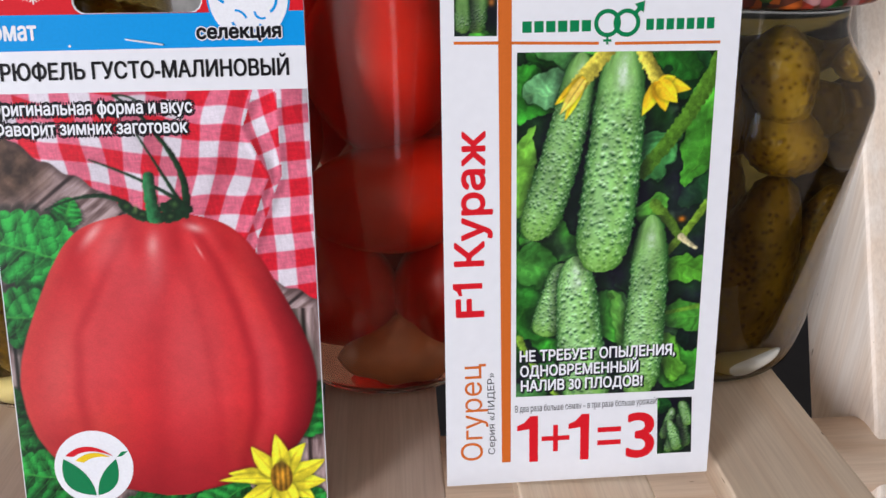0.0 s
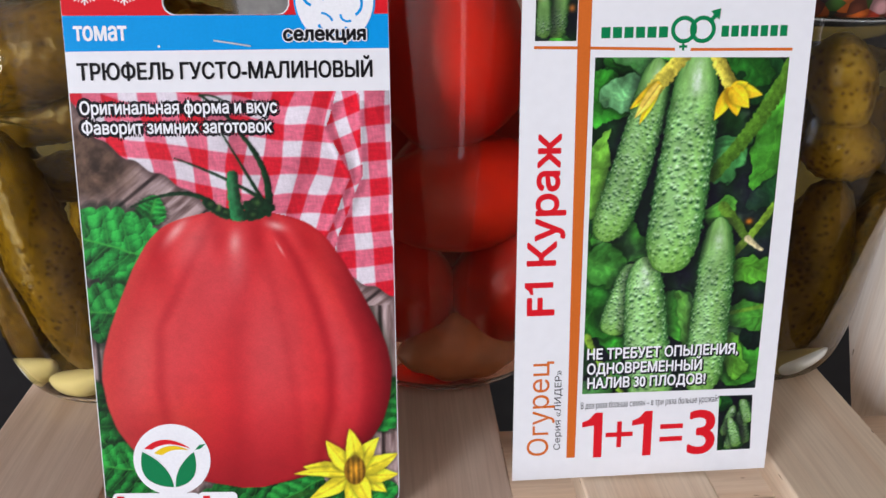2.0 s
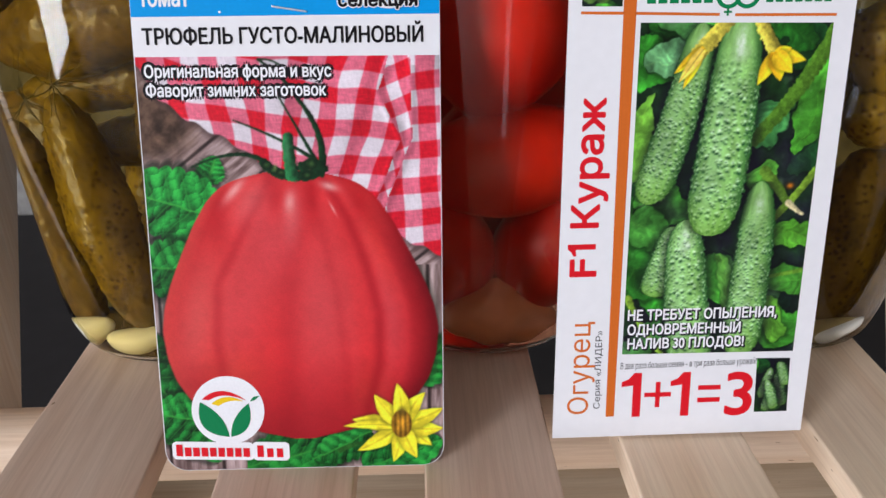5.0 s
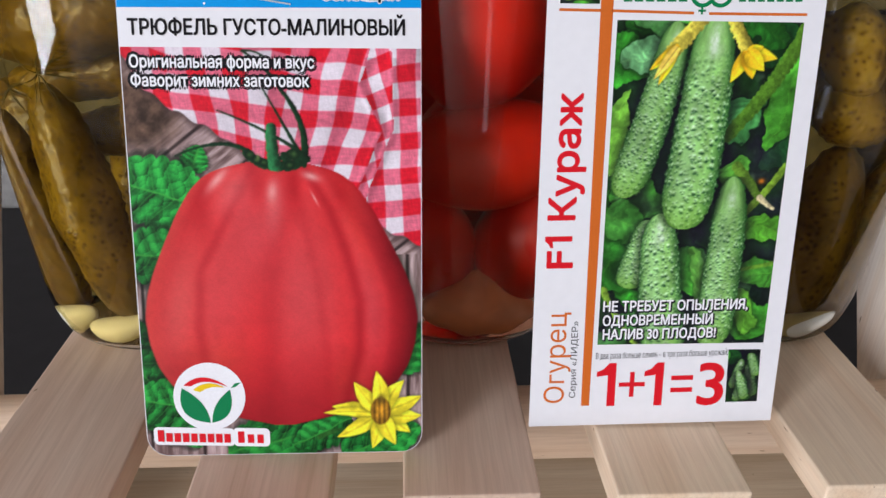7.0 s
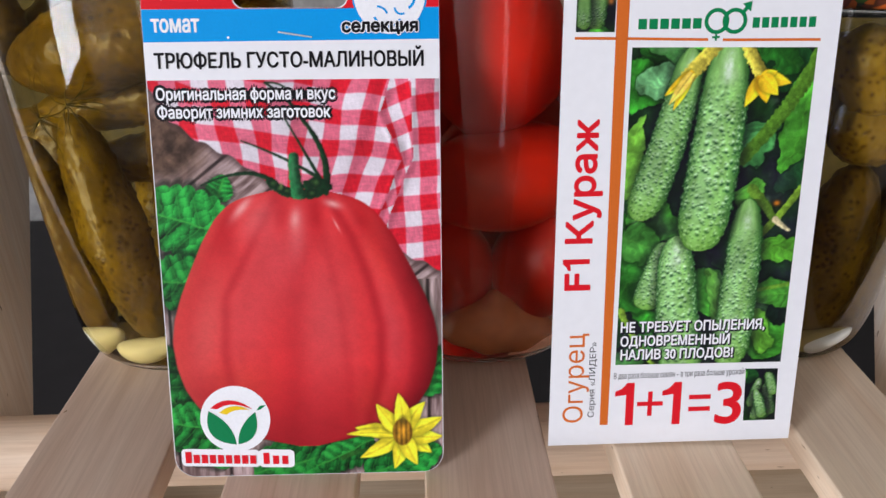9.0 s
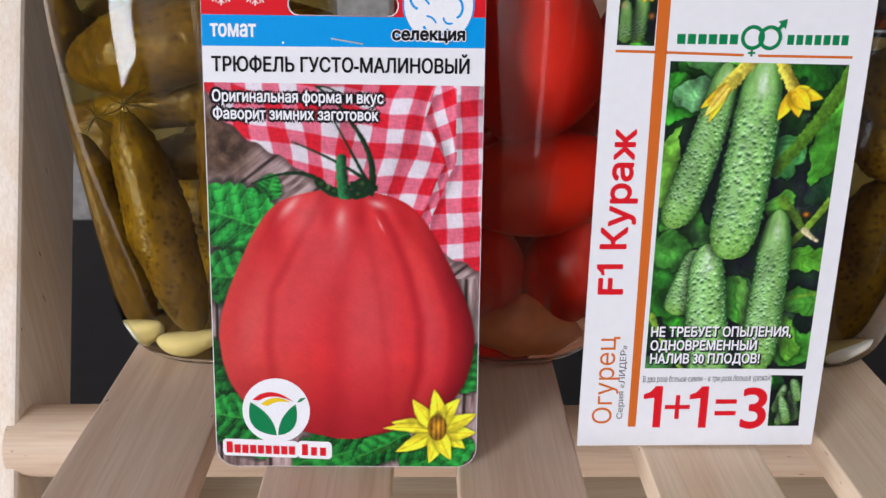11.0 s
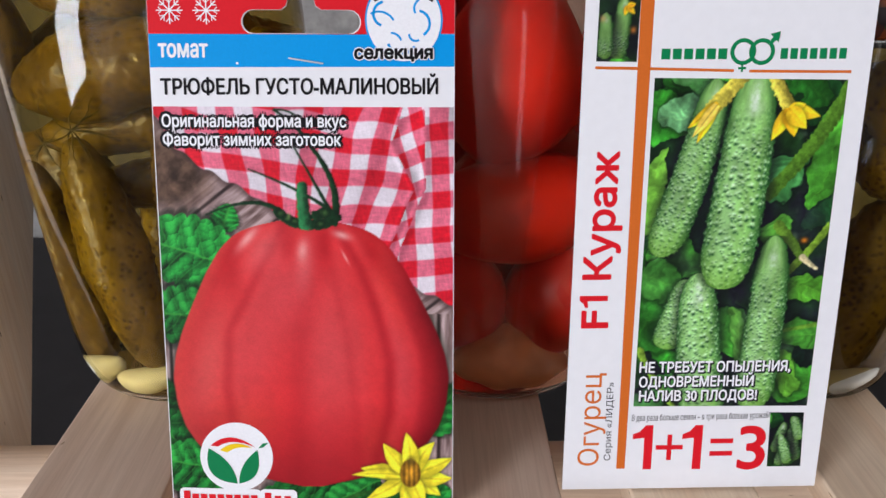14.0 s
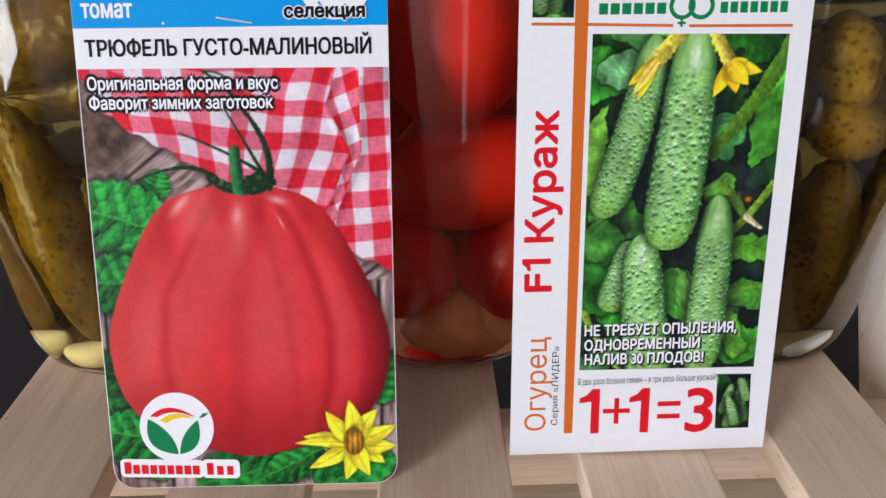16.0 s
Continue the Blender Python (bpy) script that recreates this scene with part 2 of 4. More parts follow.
# ---- the room round the table ----
TABLE_Z, WALL_Y = -0.20, 0.65
X0, X1, Y0, Z0, Z1 = -1.7, 1.7, -2.6, -0.95, 1.75
structure = dict(kind="structure")
tagged(mesh_object("floor", box(X0, X1, Y0, WALL_Y, Z0 - 0.1, Z0), M_FLOOR), "brown floor of the room", "floor", **structure)
tagged(mesh_object("ceiling", box(X0, X1, Y0, WALL_Y, Z1, Z1 + 0.1), M_ROOM), "plain white ceiling", "ceiling", **structure)
tagged(mesh_object("wall_north", box(X0 - 0.1, X1 + 0.1, WALL_Y, WALL_Y + 0.1, Z0 - 0.1, Z1 + 0.1), M_WALL), "mottled grey stone wall behind the rack", "wall", **structure)
south = bmesh.new()
for a, b, c, d in ((X0 - 0.1, DOOR_X - DOOR_W / 2, Z0 - 0.1, Z1 + 0.1), (DOOR_X + DOOR_W / 2, X1 + 0.1, Z0 - 0.1, Z1 + 0.1), (DOOR_X - DOOR_W / 2, DOOR_X + DOOR_W / 2, Z0 + DOOR_H, Z1 + 0.1), (DOOR_X - DOOR_W / 2, DOOR_X + DOOR_W / 2, Z0 - 0.1, Z0)):
    bmesh.ops.create_cube(south, size=1.0, matrix=Matrix.Translation(((a + b) / 2, Y0 - 0.1, (c + d) / 2)) @ Matrix.Diagonal((b - a, 0.2, d - c, 1)))
tagged(mesh_object("wall_south", south, M_ROOM), "plain pale wall with an opening for the added door", "wall", **structure)
# made-up door round the streak lamp, never in view
door = tagged(new("added_door"), "unseen narrow glazed door added for the jars' streaks", "door", **structure)
door.location = (DOOR_X, Y0 - 0.12, Z0)
for a, b, c, d in ((-DOOR_W / 2, -DOOR_W / 2 + 0.03, 0, DOOR_H), (DOOR_W / 2 - 0.03, DOOR_W / 2, 0, DOOR_H), (-DOOR_W / 2 + 0.03, DOOR_W / 2 - 0.03, 0, 0.05), (-DOOR_W / 2 + 0.03, DOOR_W / 2 - 0.03, DOOR_H - 0.05, DOOR_H)):
    part("door_frame", box(a, b, -0.03, 0.03, c, d, 0.004), M_FRAME, door)
part("pane", box(-DOOR_W / 2 + 0.03, DOOR_W / 2 - 0.03, -0.004, 0.004, 0.05, DOOR_H - 0.05), M_PANE, door).visible_shadow = False
tagged(mesh_object("wall_east", box(X1, X1 + 0.1, Y0, WALL_Y, Z0 - 0.1, Z1 + 0.1), M_ROOM), "plain pale plaster wall", "wall", **structure)
wy0, wy1, wz0, wz1 = WIN_Y - WIN_W / 2, WIN_Y + WIN_W / 2, WIN_Z - WIN_H / 2, WIN_Z + WIN_H / 2
west = bmesh.new()
for a, b, c, d in ((Y0, wy0, Z0 - 0.1, Z1 + 0.1), (wy1, WALL_Y, Z0 - 0.1, Z1 + 0.1), (wy0, wy1, Z0 - 0.1, wz0), (wy0, wy1, wz1, Z1 + 0.1)):
    bmesh.ops.create_cube(west, size=1.0, matrix=Matrix.Translation((X0 - 0.1, (a + b) / 2, (c + d) / 2)) @ Matrix.Diagonal((0.2, b - a, d - c, 1)))
tagged(mesh_object("wall_west", west, M_ROOM), "plain pale wall with a window opening", "wall", **structure)
window = tagged(new("window_1"), "white framed window letting in daylight", "window", **structure)
window.matrix_world = pose(X0 - 0.12, WIN_Y, WIN_Z, 0, 0, 90)
for a, b, c, d in ((-WIN_W / 2, -WIN_W / 2 + 0.05, -WIN_H / 2, WIN_H / 2), (WIN_W / 2 - 0.05, WIN_W / 2, -WIN_H / 2, WIN_H / 2), (-WIN_W / 2 + 0.05, WIN_W / 2 - 0.05, -WIN_H / 2, -WIN_H / 2 + 0.05), (-WIN_W / 2 + 0.05, WIN_W / 2 - 0.05, WIN_H / 2 - 0.05, WIN_H / 2), (-0.025, 0.025, -WIN_H / 2 + 0.05, WIN_H / 2 - 0.05)):
    part("window_frame", box(a, b, -0.03, 0.03, c, d, 0.004), M_FRAME, window)
for a, b in ((-WIN_W / 2 + 0.05, -0.025), (0.025, WIN_W / 2 - 0.05)):
    pane = part("pane", box(a, b, -0.004, 0.004, -WIN_H / 2 + 0.05, WIN_H / 2 - 0.05), M_PANE, window)
    pane.visible_shadow = False

table = tagged(new("table"), "dark table standing against the grey wall", "table")
table.location = (0.0, 0.2, Z0)
part("tabletop", box(-0.9, 0.9, -0.4, 0.445, TABLE_Z - Z0 - 0.03, TABLE_Z - Z0, 0.003), M_TABLE, table)
for x in (-0.85, 0.85):
    for y in (-0.35, 0.395):
        part("leg", box(x - 0.03, x + 0.03, y - 0.03, y + 0.03, 0, TABLE_Z - Z0 - 0.03, 0.003), M_TABLE, table)

# ---- slatted rack: leaning posts, dowel, slats ----
SLAT_TOP = -0.001
rack = tagged(new("display_rack"), "pale unvarnished wooden rack with slats and leaning posts", "rack")
rack.location = (0.0, 0.0, TABLE_Z)
UP = -TABLE_Z
POST_L, POST_R, LEAN = -0.166, 0.187, 0.5


def leaning_post(x_in, x_out):
    z0, z1 = 0.0, 0.62
    bm = box(min(x_in, x_out), max(x_in, x_out), -0.0235, 0.0235, z0, z1, 0.0025, 3)
    for v in bm.verts:
        v.co.y += 0.0635 + LEAN * (v.co.z - UP)
    return bm


part("post", leaning_post(POST_L, POST_L - 0.021), M_POST, rack)
part("post", leaning_post(POST_R, POST_R + 0.021), M_POST, rack)
dowel = lathe([(0, POST_L - 0.004), (0.0135, POST_L - 0.004), (0.0135, POST_R + 0.004), (0, POST_R + 0.004)], 48)
bmesh.ops.transform(dowel, matrix=pose(0, 0.040, UP + SLAT_TOP - 0.0235, 0, 90, 0), verts=dowel.verts)
part("dowel", dowel, M_DOWEL, rack, smooth=False)
for name_y, z in ((0.0, -0.09),):
    part("lower_shelf", box(POST_L + 0.0005, POST_R - 0.0005, -0.065, 0.105, UP + z - 0.012, UP + z, 0.002), M_SHELF, rack)
for i, (cx, w) in enumerate(((-0.1115, 0.0440), (-0.0475, 0.0410), (0.0141, 0.0402), (0.0763, 0.0402), (0.1403, 0.0415))):
    # the two right-hand slats take the copy that has stronger light in its colour
    slat = part("slat", box(-w / 2, w / 2, -0.0195 - 0.0015 * (i % 2), 0.128, -0.010, 0.0, 0.0011, 3), M_SLAT_PALE if i > 2 else M_SLAT, rack)
    slat.location = (cx, 0, UP + SLAT_TOP)


# ---- preserves ----
def pickle_material(name, light, mid, dark, speck):
    """Soaked olive skin, blotched, with dark wart spots; each fruit has its own tone."""
    m, n, l, b = base(name, 0.30)
    info = node(m, "ShaderNodeObjectInfo")
    c = coords(m, (1, 1, 1))
    big = node(m, "ShaderNodeTexNoise", Scale=70.0, Detail=4.0, Distortion=0.4)
    warp = node(m, "ShaderNodeTexNoise", Scale=260.0, Detail=2.0)
    vor = node(m, "ShaderNodeTexVoronoi", Scale=400.0)
    fine = node(m, "ShaderNodeTexNoise", Scale=900.0, Detail=3.0)
    bent = node(m, "ShaderNodeVectorMath")
    bent.operation = "MULTIPLY_ADD"
    bent.inputs[1].default_value = (0.0018, 0.0018, 0.0018)
    for t in (big, warp, fine):
        l.new(c, t.inputs[0])
    l.new(warp.outputs["Color"], bent.inputs[0])
    l.new(c, bent.inputs[2])
    l.new(bent.outputs[0], vor.inputs[0])
    body = ramp(m, big.outputs[0], (0.25, dark), (0.50, mid), (0.78, light))
    spots = ramp(m, vor.outputs["Distance"], (0.18, speck), (0.42, (1, 1, 1, 1)))
    grain = ramp(m, fine.outputs[0], (0.3, (0.75, 0.72, 0.66, 1)), (0.7, (1, 1, 1, 1)))
    tone = ramp(m, info.outputs["Random"], (0.0, (0.62, 0.56, 0.48, 1)), (1.0, (1, 1, 1, 1)))
    l.new(mix(m, mix(m, mix(m, body, spots, 1.0, "MULTIPLY"), grain, 1.0, "MULTIPLY"), tone, 1.0, "MULTIPLY"), b.inputs["Base Color"])
    bump(m, vor.outputs["Distance"], 0.35, 0.0008)
    return m


M_PICKLE = pickle_material("pickled cucumber skin", srgb(0.72, 0.61, 0.19), srgb(0.58, 0.47, 0.11), srgb(0.36, 0.28, 0.06), (0.40, 0.32, 0.18, 1))
M_PICKLE_PALE = pickle_material("yellow pickled cucumber skin", srgb(0.95, 0.86, 0.40), srgb(0.86, 0.75, 0.28), srgb(0.64, 0.52, 0.14), (0.45, 0.36, 0.2, 1))
M_TOMATO, n_, l_, b_ = base("pickled tomato skin", 0.33)
skin_ = node(M_TOMATO, "ShaderNodeTexNoise", Scale=45.0, Detail=4.0)
l_.new(coords(M_TOMATO, (1, 1, 1)), skin_.inputs[0])
whole_ = node(M_TOMATO, "ShaderNodeObjectInfo")
l_.new(mix(M_TOMATO, ramp(M_TOMATO, skin_.outputs[0], (0.3, srgb(0.80, 0.10, 0.05)), (0.7, srgb(0.90, 0.17, 0.07))), ramp(M_TOMATO, whole_.outputs["Random"], (0.0, (0.75, 0.55, 0.6, 1)), (0.5, (1, 1, 1, 1)), (1.0, (1.0, 1.5, 1.0, 1))), 1.0, "MULTIPLY"), b_.inputs["Base Color"])
M_GARLIC = plain("garlic flesh", srgb(0.97, 0.96, 0.92), 0.45, 0.06, 150.0)
M_ONION = plain("onion slice", srgb(0.95, 0.66, 0.46), 0.4, 0.25, 90.0)
M_DILL = plain("dill stalk", srgb(0.32, 0.28, 0.08), 0.5, 0.2, 90.0)
M_LID, n_, l_, b_ = base("lid printed with berries", 0.3)
spots_ = node(M_LID, "ShaderNodeTexVoronoi", Scale=210.0)
l_.new(coords(M_LID, (1, 1, 1)), spots_.inputs[0])
sep_ = node(M_LID, "ShaderNodeSeparateColor")
l_.new(spots_.outputs["Color"], sep_.inputs[0])
hues_ = ramp(M_LID, sep_.outputs[0], (0.0, srgb(0.45, 0.05, 0.15)), (0.22, srgb(0.12, 0.45, 0.16)), (0.42, srgb(0.10, 0.08, 0.16)), (0.6, srgb(0.85, 0.45, 0.15)), (0.8, srgb(0.62, 0.06, 0.18)), (0.9, srgb(0.75, 0.55, 0.55)))
l_.new(mix(M_LID, hues_, ramp(M_LID, spots_.outputs["Distance"], (0.25, (1, 1, 1, 1)), (0.6, (0.35, 0.35, 0.35, 1))), 1.0, "MULTIPLY"), b_.inputs["Base Color"])
M_LID_BLACK = plain("dark lid enamel", srgb(0.10, 0.07, 0.06), 0.3, 0.05, 50.0)


def gherkin(length, radius, bend, seed):
    """A blunt, slightly bent gherkin with warts, along z."""
    rng = random.Random(seed)
    rings, around = 64, 52
    prof = []
    for i in range(rings + 1):
        t = i / rings
        a = math.pi * t
        r = radius * (math.sin(a) ** 0.42) * (0.93 + 0.07 * math.sin(2.2 * t + 0.6))
        prof.append((max(r, 0.0) if 0 < i < rings else 0.0, (t - 0.5) * length))
    bm = lathe(prof, around)
    off = Vector((rng.random() * 50, rng.random() * 50, rng.random() * 50))
    for v in bm.verts:
        radial = Vector((v.co.x, v.co.y, 0))
        if radial.length > 1e-6:
            n = noise.noise((v.co + off) * 60) * 0.0014 + max(0.0, 0.42 - noise.voronoi((v.co + off) * 300)[0][0]) * 0.0026
            v.co += radial.normalized() * n
        v.co.x += bend * (1 - (2 * v.co.z / length) ** 2)
    return bm


def plum(length, radius, seed):
    prof = [(radius * math.sin(math.pi * i / 24) ** 0.72 * (1 + 0.05 * math.cos(math.pi * i / 24)) if 0 < i < 24 else 0.0, (i / 24 - 0.5) * length) for i in range(25)]
    bm = lathe(prof, 36)
    off = Vector((seed * 3.1, seed * 1.7, 0))
    for v in bm.verts:
        v.co *= 1 + 0.05 * noise.noise((v.co + off) * 45)
    return bm


def clove(seed):
    bm = bmesh.new()
    bmesh.ops.create_icosphere(bm, subdivisions=3, radius=1.0)
    for v in bm.verts:
        z = v.co.z
        taper = 1 - 0.35 * (z + 1) / 2
        v.co = Vector((v.co.x * 0.0078 * taper, v.co.y * 0.0062 * taper + 0.002 * z * z, z * 0.0125))
        v.co *= 1 + 0.06 * noise.noise(v.co * 160 + Vector((seed, 0, 0)))
    return bm


SMALL_JAR = [(0, 0.0012), (0.030, 0.0008), (0.0360, 0.0), (0.0400, 0.0016), (0.0423, 0.005), (0.0445, 0.017), (0.0455, 0.030), (0.0470, 0.055), (0.0488, 0.076), (0.0500, 0.095), (0.0499, 0.100), (0.0482, 0.1055), (0.0447, 0.1105), (0.0408, 0.116), (0.0382, 0.1205), (0.0372, 0.125), (0.0372, 0.138)]
TALL_JAR = [(0, 0.0012), (0.030, 0.0008), (0.0365, 0.0), (0.0408, 0.0016), (0.0435, 0.005), (0.0460, 0.015), (0.0475, 0.040), (0.0489, 0.065), (0.0498, 0.085), (0.0500, 0.108), (0.0498, 0.128), (0.0486, 0.139), (0.0455, 0.148), (0.0415, 0.155), (0.0400, 0.159), (0.0400, 0.170)]


def resample(profile, per=4):
    out = []
    for i in range(len(profile) - 1):
        p = [profile[max(i - 1, 0)], profile[i], profile[i + 1], profile[min(i + 2, len(profile) - 1)]]
        for k in range(per):
            t = k / per
            out.append(tuple(0.5 * (2 * p[1][j] + (p[2][j] - p[0][j]) * t + (2 * p[0][j] - 5 * p[1][j] + 4 * p[2][j] - p[3][j]) * t * t + (3 * p[1][j] - p[0][j] - 3 * p[2][j] + p[3][j]) * t ** 3) for j in (0, 1)))
    return [(max(r, 0.0) if i else 0.0, z) for i, (r, z) in enumerate(out + [profile[-1]])]


def jar(x, y, profile, brine, label, lid_label, lid_material):
    """A filled glass jar: outer wall, brine inside it, screw lid."""
    thing = tagged(new("jar"), label, "jar", "jars on the rack")
    thing.location = (x, y, SLAT_TOP + 0.0002)
    top = profile[-1][1]
    outer = resample(profile)
    g = part("glass", lathe(outer + [(0, top)], 96), M_GLASS, thing, "clear glass", True)
    wall = 0.0022
    inner = [(max(r - wall, 0.0) if i else 0.0, z + wall * 1.2) for i, (r, z) in enumerate(outer) if z < top - 0.012]
    b = part("brine", lathe(inner + [(0, inner[-1][1] + 0.0003)], 96), brine, thing, "clear tinted brine", True)
    g.visible_shadow = b.visible_shadow = False
    r = profile[-1][0]
    rim = [(r + 0.0006, top - 0.0065), (r + 0.0066, top - 0.0065), (r + 0.0074, top - 0.0055), (r + 0.0074, top + 0.0065), (r + 0.0060, top + 0.0085), (r + 0.003, top + 0.0092), (r - 0.003, top + 0.0078), (0, top + 0.0076)]
    part("lid", lathe(rim, 72), lid_material, thing, lid_label, True)
    return thing


def inside(name, bm, material, jar_xy, place, turn, label, category, group):
    ob = mesh_object(name, bm, material, True)
    ob.matrix_world = pose(jar_xy[0] + place[0], jar_xy[1] + place[1], SLAT_TOP + place[2], *turn)
    return tagged(ob, label, category, group)


JAR_L, JAR_M, JAR_R = (-0.0995, 0.0950), (0.0187, 0.0955), (0.1362, 0.0930)
jar(*JAR_L, TALL_JAR, M_BRINE, "glass jar of whole pickled gherkins in brine", "dark lid", M_LID_BLACK)
jar(*JAR_M, TALL_JAR, M_JUICE, "glass jar of pickled red plum tomatoes", "dark lid", M_LID_BLACK)
jar(*JAR_R, SMALL_JAR, M_BRINE, "glass jar of warty pickled gherkins in brine", "lid printed with berries", M_LID)


def laid_gherkin(at, tip, foot, radius, seed, material, label, group, bend=0.0015):
    """A gherkin from tip to foot, in millimetres from the jar's foot."""
    a, b = Vector(tip) / 1000, Vector(foot) / 1000
    ob = mesh_object("gherkin", gherkin((a - b).length, radius / 1000, bend, seed), material, True)
    ob.matrix_world = Matrix.Translation(Vector((at[0], at[1], SLAT_TOP)) + (a + b) / 2) @ (a - b).to_track_quat("Z", "Y").to_matrix().to_4x4()
    return tagged(ob, label, "gherkin", group)


UPRIGHT, ACROSS, PALE = "olive green pickled gherkin with warty skin", "thick olive green gherkin lying across the jar", "yellowish pickled gherkin with a blunt end"
for k, (tip, foot, r, material, label) in enumerate((
        ((-17.5, -30.4, 100), (-5.0, -31.5, 14), 10.8, M_PICKLE, UPRIGHT), ((-34, -13, 88), (-25, -16, 8), 9.8, M_PICKLE, UPRIGHT), ((11.5, -33.0, 112), (15.5, -30.0, 12), 10.6, M_PICKLE, UPRIGHT),
        ((-34, -14, 110), (20, -25, 127), 14.0, M_PICKLE, ACROSS), ((30, -19, 92), (25, -18, 10), 11.0, M_PICKLE, UPRIGHT), ((36, 4, 95), (31, 4, 10), 11.0, M_PICKLE, UPRIGHT),
        ((-30, 16, 96), (-27, 14, 10), 11.0, M_PICKLE, UPRIGHT), ((-6, 32, 96), (-6, 30, 10), 12.0, M_PICKLE, UPRIGHT), ((20, 27, 96), (18, 25, 10), 12.0, M_PICKLE, UPRIGHT), ((2, 2, 98), (0, 0, 12), 13.0, M_PICKLE, UPRIGHT),
        ((34, -2, 104), (10, 26, 122), 13.0, M_PICKLE, ACROSS), ((-32, 8, 118), (4, 32, 122), 12.5, M_PICKLE, ACROSS), ((-27, -17, 141), (24, -12, 148), 12.0, M_PICKLE, ACROSS), ((-37, 6, 106), (-36, -6, 136), 9.5, M_PICKLE, UPRIGHT), ((-20, 20, 140), (26, 16, 140), 13.0, M_PICKLE, ACROSS), ((36, -12, 130), (30, -18, 96), 10.0, M_PICKLE, UPRIGHT), ((-16, 4, 120), (26, 6, 122), 14.0, M_PICKLE, ACROSS), ((-29, -13, 97), (27, -13, 104), 8.6, M_PICKLE, ACROSS), ((-24, -13, 78), (25, -14, 85), 8.2, M_PICKLE, ACROSS))):
    laid_gherkin(JAR_L, tip, foot, r, 40 + k, material, label, "gherkins in the tall jar")
for k, (tip, foot, r, material, label) in enumerate((
        ((5, -23, 125), (7.2, -33.0, 95), 10.6, M_PICKLE_PALE, PALE), ((21, -27, 84), (-1, -32, 93), 9.4, M_PICKLE_PALE, PALE), ((31, -14, 114), (32, -16, 99), 6.2, M_PICKLE_PALE, PALE),
        ((9, -29, 80), (6, -27.5, 7), 12.4, M_PICKLE, UPRIGHT), ((28, -20, 74), (21, -22, 5), 9.2, M_PICKLE, UPRIGHT), ((-17, -25, 123), (-13, -30, 79), 11.0, M_PICKLE, UPRIGHT), ((-19, -25, 76), (-17, -23, 7), 12.0, M_PICKLE, UPRIGHT),
        ((34, 6, 86), (30, 4, 8), 11.5, M_PICKLE, UPRIGHT), ((-33, 2, 86), (-29, 1, 8), 11.5, M_PICKLE, UPRIGHT), ((-18, 27, 86), (-16, 25, 8), 12.0, M_PICKLE, UPRIGHT), ((14, 30, 86), (12, 27, 8), 12.0, M_PICKLE, UPRIGHT), ((2, 2, 88), (0, 0, 8), 12.5, M_PICKLE, UPRIGHT),
        ((-30, 6, 104), (-4, 30, 106), 12.0, M_PICKLE, ACROSS), ((6, 24, 104), (32, 10, 98), 11.0, M_PICKLE, ACROSS), ((-8, -10, 108), (22, -8, 112), 11.0, M_PICKLE, ACROSS), ((-20, -14, 92), (29, -12, 94), 9.5, M_PICKLE, ACROSS), ((36, -4, 98), (33, -10, 76), 8.5, M_PICKLE, UPRIGHT))):
    laid_gherkin(JAR_R, tip, foot, r, 70 + k, material, label, "gherkins in the short jar")
for at, spots in ((JAR_L, ((-0.0260, -0.0250, 0.0100, 60, 30, 45), (-0.0070, -0.0335, 0.0102, 75, 8, 80), (0.014, -0.034, 0.010, 75, 0, 150))), (JAR_R, ((0.010, -0.0355, 0.0095, 80, 0, 80), (-0.012, -0.034, 0.010, 70, 30, 20)))):
    for k, (x, y, z, rx, ry, rz) in enumerate(spots):
        inside("garlic_clove", clove(k), M_GARLIC, at, (x, y, z), (rx, ry, rz), "peeled white garlic clove at the jar bottom", "garlic", "garlic cloves")
for k, (x, y, z, length, radius, rx, ry, rz) in enumerate(((0.001, -0.0215, 0.1170, 0.064, 0.0220, 5, 5, 0), (0.006, -0.0235, 0.0735, 0.072, 0.0195, 0, 80, 3), (-0.0190, -0.0205, 0.0400, 0.058, 0.0210, 8, -28, 0), (0.0210, -0.0200, 0.0410, 0.058, 0.0198, -8, 16, 0), (-0.0310, -0.004, 0.088, 0.056, 0.0150, 0, 12, 0), (0.0310, -0.004, 0.110, 0.056, 0.0150, 0, -8, 0), (0.0, 0.020, 0.044, 0.060, 0.022, 20, 0, 0), (0.004, 0.022, 0.092, 0.060, 0.022, -10, 30, 0), (-0.0280, -0.010, 0.134, 0.044, 0.0150, 0, -12, 0), (0.002, 0.008, 0.142, 0.046, 0.018, 0, 80, 40), (0.0, -0.002, 0.070, 0.05, 0.016, 0, 0, 0), (0.001, -0.006, 0.034, 0.056, 0.0150, 0, 86, 0))):
    inside("plum_tomato", plum(length, radius, k), M_TOMATO, JAR_M, (x, y, z), (rx, ry, rz), "glossy red pickled plum tomato", "tomato", "tomatoes in the jar")
wedge = bmesh.new()
bmesh.ops.create_icosphere(wedge, subdivisions=4, radius=1.0)
for v in wedge.verts:
    pinch = 1 - 0.72 * max(0.0, (v.co.z + 0.35) / 1.35)
    v.co = Vector((v.co.x * 0.0235 * pinch, v.co.y * 0.0085, v.co.z * 0.0135 + 0.0006 * math.sin(v.co.x * 11)))
inside("onion_wedge", wedge, M_ONION, JAR_M, (0.004, -0.0290, 0.0172), (-8, 7, 14), "pale orange onion wedge under the tomatoes", "onion", "")


